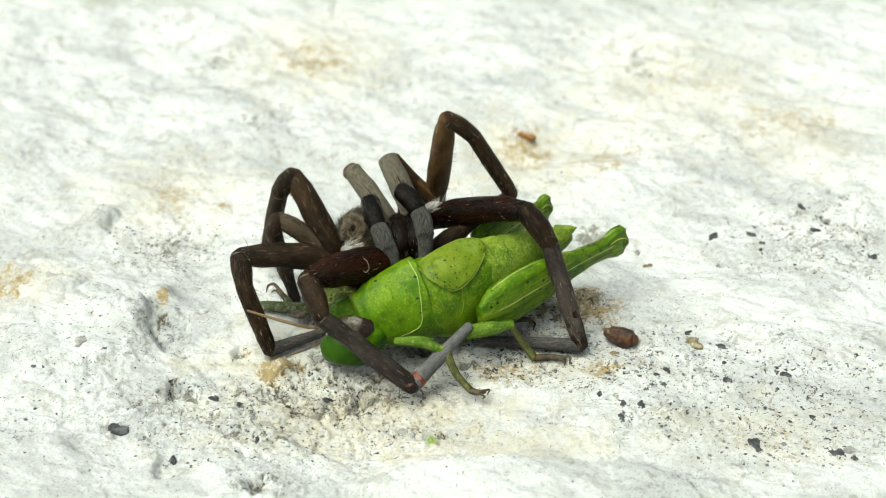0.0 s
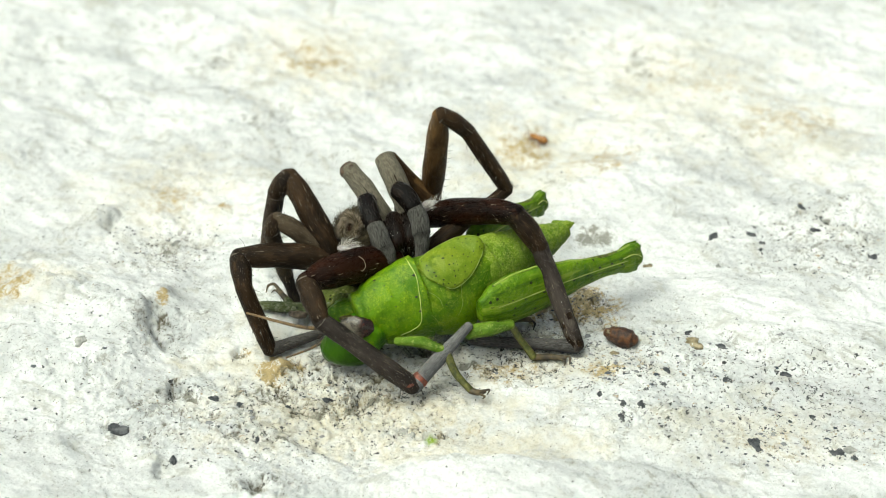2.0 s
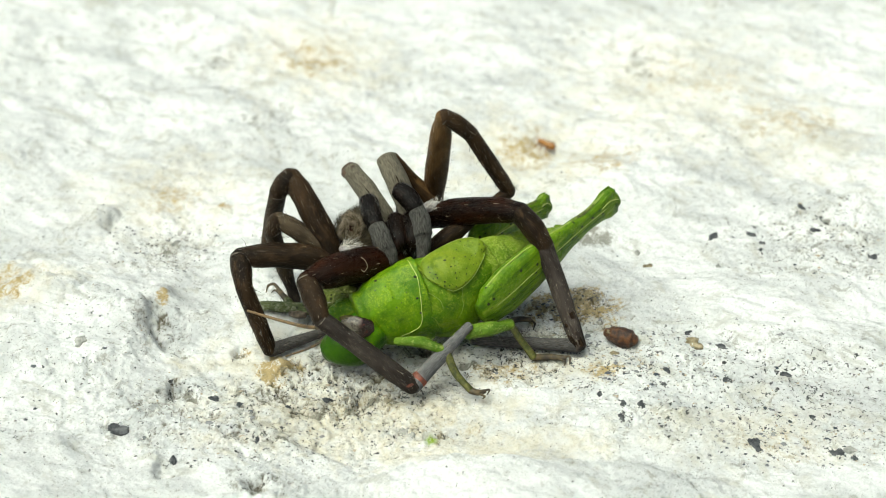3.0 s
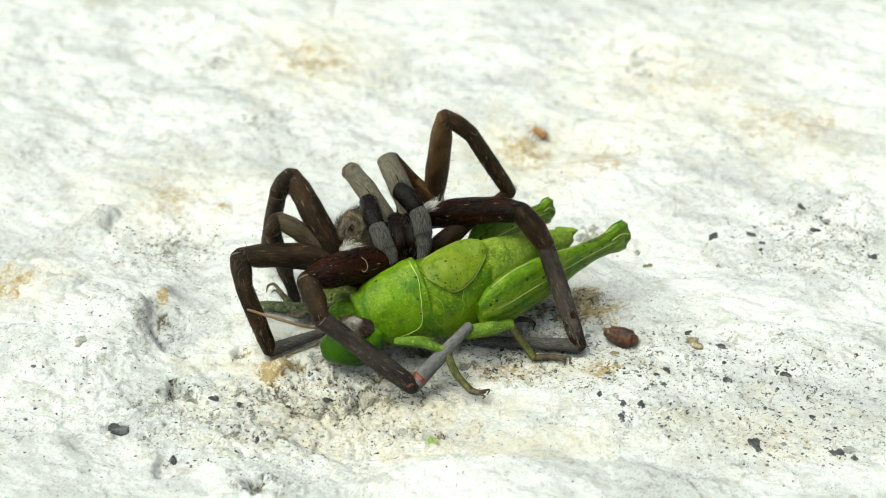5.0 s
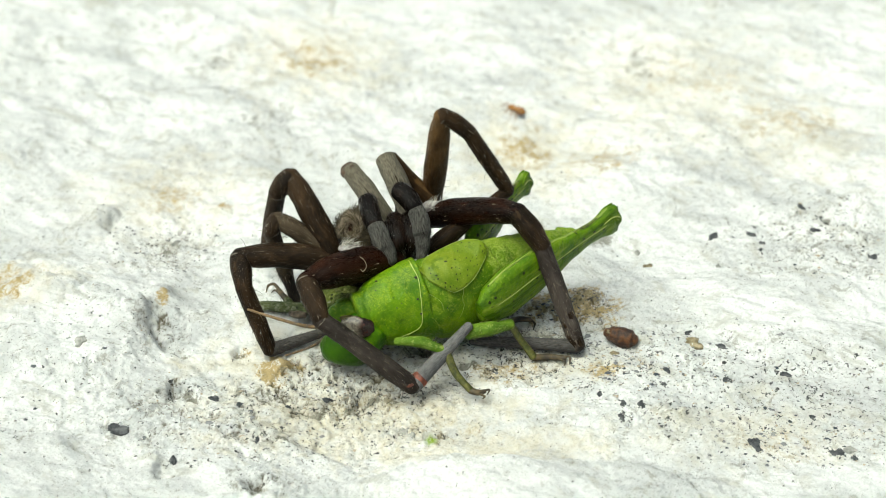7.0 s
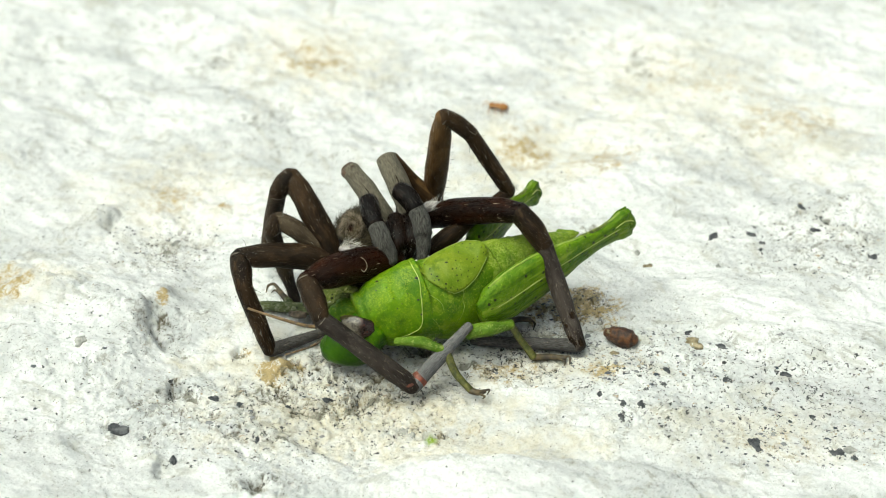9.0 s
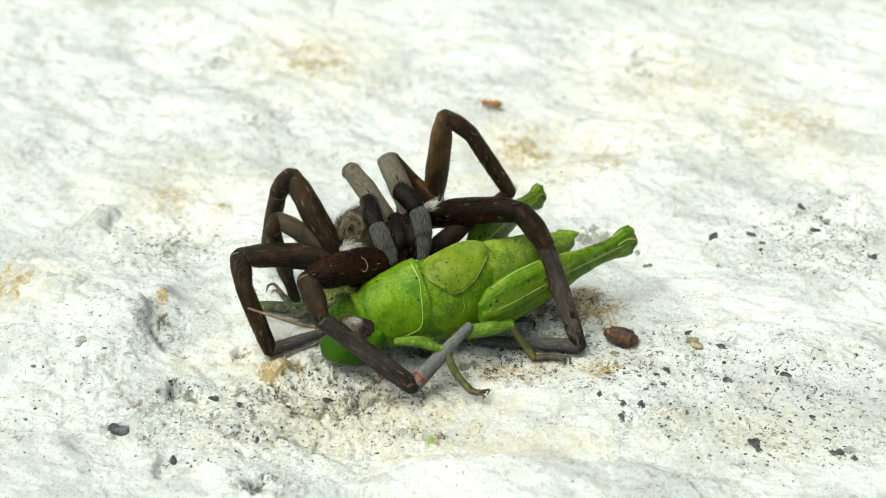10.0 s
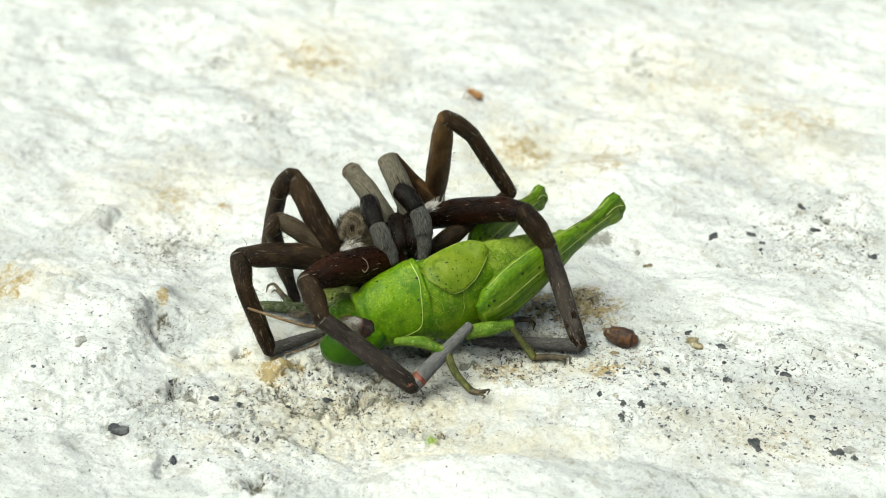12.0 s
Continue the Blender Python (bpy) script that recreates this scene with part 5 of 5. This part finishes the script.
def stone(name, x, y, size, mat, label, seed, flat=0.42, turn=0, long=1.35):
    z = rock_at(x, y)
    bm = blob(size * MM, (0, 0, 0), (long, 0.9, flat), 0.38, 900 / size, seed, 4)
    ob = link_mesh(name, bm, mat)
    ob.matrix_basis = pose(x * MM, y * MM, (z - size * flat * 0.12) * MM, 0, 0, turn)
    return tagged(ob, label, "stone", group="loose stone chips")


STONES = [
    (-27.4, -26.0, 0.64, 0), (26.4, 1.8, 0.45, 0), (-31.7, -16.7, 0.52, 1), (32.5, -29.3, 0.45, 0), (33.4, -29.1, 0.35, 1), (33.7, -29.9, 0.4, 0), (25.7, -28.9, 0.52, 0),
    (22.3, -15.0, 0.62, 2), (19.7, -2.2, 0.38, 2), (26.1, -3.5, 0.30, 1), (19.6, -18.6, 0.26, 0), (15.1, -15.9, 0.34, 2),
    (22.0, -13.2, 0.30, 0), (16.9, -23.6, 0.38, 0), (15.1, -25.0, 0.30, 0), (29.9, -19.0, 0.30, 0), (-26.1, 1.6, 0.45, 1),
    (-14.0, -18.6, 0.28, 2), (-3.1, -24.9, 0.52, 1), (-10.2, -21.2, 0.30, 0), (-17.6, -22.8, 0.30, 0), (-15.5, -27.2, 0.30, 0),
    (30.2, 2.3, 0.34, 0), (30.9, 0.9, 0.28, 0), (30.7, -0.4, 0.26, 0), (35.7, 6.2, 0.34, 0), (36.4, 2.2, 0.32, 0), (38.0, 3.8, 0.36, 1), (41.3, -1.6, 0.40, 0),
    (18.9, 0.1, 0.30, 1), (24.7, -15.7, 0.30, 0), (24.6, -19.8, 0.30, 0), (13.4, -21.9, 0.26, 0), (15.2, -23.3, 0.28, 0), (-19.6, -22.3, 0.30, 0), (-13.5, -21.9, 0.28, 0),
    (-22.1, -30.2, 0.34, 0), (29.3, -25.2, 0.26, 0), (31.4, -24.5, 0.24, 0), (27.6, -27.0, 0.26, 1),
]
for i, (sx, sy, size, kind) in enumerate(STONES):
    stone("stone_chip", sx, sy, size, (STONE_DARK, STONE_GREY, STONE_TAN)[kind],
          ("dark grey stone chip bedded in the white rock", "grey stone chip bedded in the white rock", "tan stone chip bedded in the white rock")[kind], i + 1, turn=i * 47)


def build_grit():
    rng = random.Random(21)
    verts, faces = [], []
    xs, ys, ss = [], [], []
    for gx, gy, a, b, s in GRIT:
        for _ in range(int(330 * s)):
            r, t = math.sqrt(rng.random()), rng.uniform(0, math.tau)
            xs.append(gx + a * r * math.cos(t))
            ys.append(gy + b * r * math.sin(t))
            ss.append(min(0.32, 0.045 + rng.expovariate(20)))
    zs = rock_height(np.array(xs), np.array(ys))
    for x, y, z, s in zip(xs, ys, zs, ss):
        n0 = len(verts)
        turn = rng.uniform(0, math.tau)
        for q in ((1, 0, 0), (-1, 0.2, 0), (0.1, 1, 0), (-0.1, -1, 0), (0.1, 0, 0.8), (0.6, 0.6, 0.4), (-0.6, 0.5, 0.45), (-0.5, -0.6, 0.4), (0.6, -0.5, 0.45), (0, 0, -0.8)):
            e = Vector(q) * s * rng.uniform(0.55, 1.3)
            e = Matrix.Rotation(turn, 3, "Z") @ e
            verts.append(((x + e.x * 1.2) * MM, (y + e.y) * MM, (float(z) + e.z * 0.45 - s * 0.12) * MM))
        for f in ((0, 2, 5), (2, 1, 6), (1, 3, 7), (3, 0, 8), (4, 5, 2), (4, 2, 6), (4, 6, 1), (4, 1, 7), (4, 7, 3), (4, 3, 8), (4, 8, 0), (4, 0, 5), (9, 2, 0), (9, 1, 2), (9, 3, 1), (9, 0, 3)):
            faces.append(tuple(n0 + k for k in f))
    me = bpy.data.meshes.new("grit")
    me.from_pydata(verts, [], faces)
    me.materials.append(grit_material())
    tagged(new("grit", me), "scattered dark and grey grit grains on the rock", "grit", kind="stuff")


def grit_material():
    k = Mat("grit_grains", 0.6, 0.4)
    g = k.t.nodes.new("ShaderNodeNewGeometry").outputs["Random Per Island"]
    c = k.mix(k.step(g, 0.1, 0.6), (0.035, 0.042, 0.055), (0.24, 0.24, 0.24))
    c = k.mix(k.step(g, 0.7, 0.8), c, (0.42, 0.36, 0.27))
    k.color(c)
    k.bump(k.noise(3000), 0.0001, 0.7)
    return k.m


build_grit()


# ---- motion ----
def strength(rows, t):
    for (a, p), (b, q) in zip(rows, rows[1:]):
        if a <= t <= b:
            return p + (q - p) * (t - a) / (b - a)
    return rows[-1][1]


def motions():
    # the spider heaves back and settles: feet hold, joints follow
    for ob, a, b, pa, pb in RIG:
        rows = []
        for t, s in PULL:
            p, q = a + pa * s, b + pb * s
            turn = (b - a).rotation_difference(q - p).to_matrix().to_4x4()
            rows.append((t, Matrix.Translation(p - SPIDER_BASE) @ turn))
        walk(ob, rows)
    for ob in SPIDER_BODY:
        walk(ob, [(t, Matrix.Translation(HEAVE * s - SPIDER_BASE)) for t, s in PULL])
    # the grasshopper's body is tipped up about its head
    axis = Vector((0, -math.cos(radians(35)), math.sin(radians(35))))
    for ob in HOPPER_BODY:
        walk(ob, [(t, Matrix.Translation(HOPPER_PIVOT - HOPPER_BASE) @ Matrix.Rotation(0.085 * s, 4, axis) @ Matrix.Translation(-HOPPER_PIVOT)) for t, s in TIP])
    walk(HIND_NEAR, [
        (0, pose(0.00327, -0.00280, 0.00464, 0, -2.5, 39.0)),
        (0.1, pose(0.00327, -0.00281, 0.00463, 0, -5.5, 35.8)),
        (0.2, pose(0.00328, -0.00282, 0.00462, 0, -7.4, 34.9)),
        (0.3, pose(0.00328, -0.00283, 0.00461, 0, -9.2, 37.9)),
        (0.4, pose(0.00329, -0.00286, 0.00457, 0, -9.5, 39.4)),
        (0.5, pose(0.00329, -0.00288, 0.00453, 0, -5.4, 40.4)),
        (0.6, pose(0.00328, -0.00283, 0.00461, 0, -0.9, 39.9)),
        (0.7, pose(0.00312, -0.00237, 0.00526, 0, 10.1, 39.8)),
        (0.8, pose(0.00310, -0.00231, 0.00534, 0, 8.8, 40.6)),
        (0.9, pose(0.00307, -0.00225, 0.00543, 0, 10.9, 41.6)),
        (1, pose(0.00303, -0.00215, 0.00557, 0, 15.4, 43.0)),
        (1.1, pose(0.00299, -0.00207, 0.00568, 0, 17.1, 45.5)),
        (1.2, pose(0.00296, -0.00202, 0.00576, 0, 17.4, 47.0)),
        (1.3, pose(0.00300, -0.00209, 0.00566, 0, 12.8, 45.1)),
        (1.4, pose(0.00303, -0.00215, 0.00557, 0, 11.2, 44.3)),
        (1.5, pose(0.00307, -0.00225, 0.00543, 0, 1.2, 43.6)),
        (1.6, pose(0.00312, -0.00237, 0.00526, 0, -5.5, 37.6)),
        (1.7, pose(0.00314, -0.00242, 0.00519, 0, -6.8, 32.6)),
        (1.8, pose(0.00316, -0.00247, 0.00513, 0, -1.3, 30.6)),
        (1.9, pose(0.00317, -0.00250, 0.00508, 0, 1.7, 31.5)),
        (2, pose(0.00318, -0.00253, 0.00503, 0, 1.4, 31.3)),
        (2.1, pose(0.00319, -0.00256, 0.00499, 0, -3.0, 30.4)),
        (2.2, pose(0.00320, -0.00258, 0.00496, 0, -6.6, 30.4)),
        (2.3, pose(0.00321, -0.00260, 0.00493, 0, -2.9, 31.0)),
        (2.4, pose(0.00321, -0.00262, 0.00490, 0, -1.6, 32.4)),
        (2.5, pose(0.00322, -0.00264, 0.00488, 0, -2.9, 32.5)),
        (2.6, pose(0.00322, -0.00264, 0.00487, 0, -2.5, 32.5)),
        (2.7, pose(0.00322, -0.00265, 0.00487, 0, -4.5, 32.8)),
        (2.8, pose(0.00322, -0.00265, 0.00486, 0, -11.0, 35.7)),
        (2.9, pose(0.00323, -0.00265, 0.00486, 0, -13.7, 37.4)),
        (3, pose(0.00323, -0.00266, 0.00485, 0, -16.4, 41.4)),
        (3.1, pose(0.00323, -0.00266, 0.00484, 0, -19.7, 45.0)),
        (3.2, pose(0.00323, -0.00267, 0.00484, 0, -23.1, 48.2)),
        (3.6, pose(0.00323, -0.00267, 0.00483, 0, -14.9, 45.2)),
        (4.2, pose(0.00323, -0.00268, 0.00482, 0, -6.2, 40.1)),
        (4.8, pose(0.00324, -0.00269, 0.00480, 0, -4.2, 37.9)),
        (5.8, pose(0.00324, -0.00269, 0.00480, 0, -4.1, 37.9)),
        (5.9, pose(0.00323, -0.00268, 0.00483, 0, -13.3, 37.5)),
        (6, pose(0.00323, -0.00266, 0.00485, 0, -15.6, 41.5)),
        (6.1, pose(0.00322, -0.00264, 0.00488, 0, -7.0, 41.5)),
        (6.2, pose(0.00321, -0.00262, 0.00490, 0, -5.2, 45.4)),
        (6.3, pose(0.00321, -0.00260, 0.00493, 0, -1.1, 43.9)),
        (6.4, pose(0.00320, -0.00258, 0.00496, 0, -5.4, 40.7)),
        (6.5, pose(0.00320, -0.00259, 0.00495, 0, -6.7, 38.7)),
        (6.6, pose(0.00320, -0.00259, 0.00495, 0, -8.6, 43.2)),
        (6.7, pose(0.00320, -0.00259, 0.00495, 0, -8.3, 47.8)),
        (6.8, pose(0.00320, -0.00259, 0.00494, 0, -3.0, 47.4)),
        (6.9, pose(0.00321, -0.00259, 0.00494, 0, -6.8, 45.4)),
        (7, pose(0.00321, -0.00260, 0.00494, 0, -8.2, 41.8)),
        (7.1, pose(0.00321, -0.00260, 0.00494, 0, -9.1, 34.5)),
        (7.2, pose(0.00321, -0.00260, 0.00493, 0, -3.9, 31.9)),
        (7.5, pose(0.00321, -0.00261, 0.00492, 0, -4.0, 34.4)),
        (8.3, pose(0.00322, -0.00263, 0.00488, 0, -12.3, 40.8)),
        (8.8, pose(0.00322, -0.00265, 0.00486, 0, -16.2, 44.3)),
        (8.9, pose(0.00323, -0.00265, 0.00486, 0, -15.2, 38.4)),
        (9, pose(0.00323, -0.00266, 0.00485, 0, -10.9, 35.2)),
        (9.1, pose(0.00323, -0.00266, 0.00485, 0, -5.4, 32.6)),
        (9.2, pose(0.00323, -0.00266, 0.00484, 0, -3.4, 33.1)),
        (9.5, pose(0.00323, -0.00267, 0.00483, 0, -3.3, 33.7)),
        (10, pose(0.00324, -0.00269, 0.00480, 0, -3.9, 34.8)),
        (10.5, pose(0.00325, -0.00274, 0.00474, 0, -3.6, 35.1)),
        (11.1, pose(0.00325, -0.00274, 0.00474, 0, -3.4, 35.1)),
        (11.2, pose(0.00325, -0.00274, 0.00474, 0, -2.8, 33.5)),
        (11.3, pose(0.00325, -0.00274, 0.00474, 0, -7.6, 34.5)),
        (11.4, pose(0.00325, -0.00274, 0.00474, 0, -12.3, 36.2)),
        (11.5, pose(0.00325, -0.00274, 0.00474, 0, -14.4, 38.1)),
        (11.6, pose(0.00325, -0.00274, 0.00474, 0, -16.5, 40.2)),
        (11.7, pose(0.00325, -0.00274, 0.00474, 0, -16.9, 41.6)),
        (11.8, pose(0.00325, -0.00274, 0.00474, 0, -16.9, 41.6)),
        (11.9, pose(0.00325, -0.00274, 0.00474, 0, -16.5, 40.8)),
        (12, pose(0.00325, -0.00274, 0.00474, 0, -15.5, 39.4)),
    ])
    walk(HIND_FAR, [
        (0, pose(0.00259, 0.00560, 0.00585, 0, -2.1, 42.0)),
        (0.5, pose(0.00268, 0.00552, 0.00574, 0, -0.8, 40.6)),
        (0.6, pose(0.00262, 0.00557, 0.00582, 0, -1.6, 45.3)),
        (0.7, pose(0.00204, 0.00600, 0.00642, 0, -2.7, 46.2)),
        (0.8, pose(0.00197, 0.00604, 0.00649, 0, -2.6, 44.4)),
        (0.9, pose(0.00189, 0.00610, 0.00658, 0, -2.1, 46.2)),
        (1, pose(0.00176, 0.00619, 0.00670, 0, -3.1, 47.6)),
        (1.1, pose(0.00164, 0.00626, 0.00680, 0, -2.8, 48.0)),
        (1.2, pose(0.00157, 0.00630, 0.00686, 0, -2.1, 48.2)),
        (1.3, pose(0.00167, 0.00624, 0.00678, 0, -1.0, 47.3)),
        (1.5, pose(0.00189, 0.00610, 0.00658, 0, -2.0, 44.9)),
        (2, pose(0.00225, 0.00585, 0.00621, 0, -1.2, 42.8)),
        (2.5, pose(0.00239, 0.00575, 0.00607, 0, -0.6, 41.2)),
        (3.2, pose(0.00242, 0.00572, 0.00604, 0, -2.1, 41.1)),
        (4.2, pose(0.00244, 0.00571, 0.00602, 0, -0.2, 39.4)),
        (5.8, pose(0.00246, 0.00570, 0.00600, 0, -0.3, 38.6)),
        (5.9, pose(0.00243, 0.00572, 0.00602, 0, -6.1, 48.3)),
        (6, pose(0.00241, 0.00573, 0.00605, 0, -8.1, 47.6)),
        (6.1, pose(0.00239, 0.00575, 0.00607, 0, -10.1, 50.9)),
        (6.2, pose(0.00237, 0.00577, 0.00610, 0, -12.9, 59.8)),
        (6.3, pose(0.00234, 0.00578, 0.00612, 0, -17.7, 63.5)),
        (6.4, pose(0.00232, 0.00580, 0.00614, 0, -17.7, 65.4)),
        (6.5, pose(0.00232, 0.00580, 0.00614, 0, -17.6, 60.4)),
        (6.6, pose(0.00233, 0.00580, 0.00614, 0, -12.2, 55.2)),
        (6.8, pose(0.00233, 0.00579, 0.00613, 0, -11.9, 54.9)),
        (6.9, pose(0.00233, 0.00579, 0.00613, 0, -11.3, 53.4)),
        (7, pose(0.00234, 0.00579, 0.00613, 0, -11.9, 54.1)),
        (7.2, pose(0.00234, 0.00578, 0.00612, 0, -8.3, 51.0)),
        (7.8, pose(0.00237, 0.00577, 0.00610, 0, -6.7, 49.7)),
        (8.8, pose(0.00240, 0.00574, 0.00606, 0, -6.7, 48.0)),
        (9, pose(0.00241, 0.00573, 0.00605, 0, -7.6, 48.8)),
        (9.5, pose(0.00243, 0.00572, 0.00603, 0, -7.0, 47.0)),
        (10, pose(0.00246, 0.00570, 0.00600, 0, -6.6, 46.0)),
        (10.5, pose(0.00251, 0.00566, 0.00594, 0, -5.3, 44.8)),
        (11.1, pose(0.00251, 0.00566, 0.00594, 0, -4.7, 44.4)),
        (11.2, pose(0.00251, 0.00566, 0.00594, 0, -7.6, 50.0)),
        (11.5, pose(0.00251, 0.00566, 0.00594, 0, -8.8, 48.3)),
        (12, pose(0.00251, 0.00566, 0.00594, 0, -6.7, 45.2)),
    ])
    rows = [
        (0, pose(0.00898, 0.02237, 0, 0, 0, 150)),
        (1, pose(0.00934, 0.02211, 0, 0, 0, 148)),
        (2, pose(0.01026, 0.02213, 0, 0, 0, 145)),
        (3, pose(0.01108, 0.02123, 0, 0, 0, 140)),
        (3.2, pose(0.01113, 0.02106, 0, 0, 0, 140)),
        (4.2, pose(0.01091, 0.02165, 0, 0, 0, 132)),
        (5, pose(0.01048, 0.02309, 0, 0, 0, 122)),
        (5.5, pose(0.01033, 0.02392, 0, 0, 0, 118)),
        (6, pose(0.00898, 0.02567, 0, 0, 0, 138)),
        (6.5, pose(0.00850, 0.02617, 0, 0, 0, 136)),
        (7, pose(0.00802, 0.02668, 0, 0, 0, 142)),
        (8, pose(0.00697, 0.02696, 0, 0, 0, 155)),
        (9, pose(0.00604, 0.02705, 0, 0, 0, 165)),
        (9.5, pose(0.00561, 0.02742, 0, 0, 0, 165)),
        (10, pose(0.00529, 0.02724, 0, 0, 0, 170)),
        (10.5, pose(0.00486, 0.02730, 0, 0, 0, 168)),
        (11, pose(0.00449, 0.02748, 0, 0, 0, 158)),
        (11.5, pose(0.00388, 0.02833, 0, 0, 0, 140)),
        (12, pose(0.00351, 0.02922, 0, 0, 0, 132)),
    ]
    for t, m in rows:
        m.translation.z = rock_at(m.translation.x / MM, m.translation.y / MM) * MM
    walk(ant, rows)


motions()
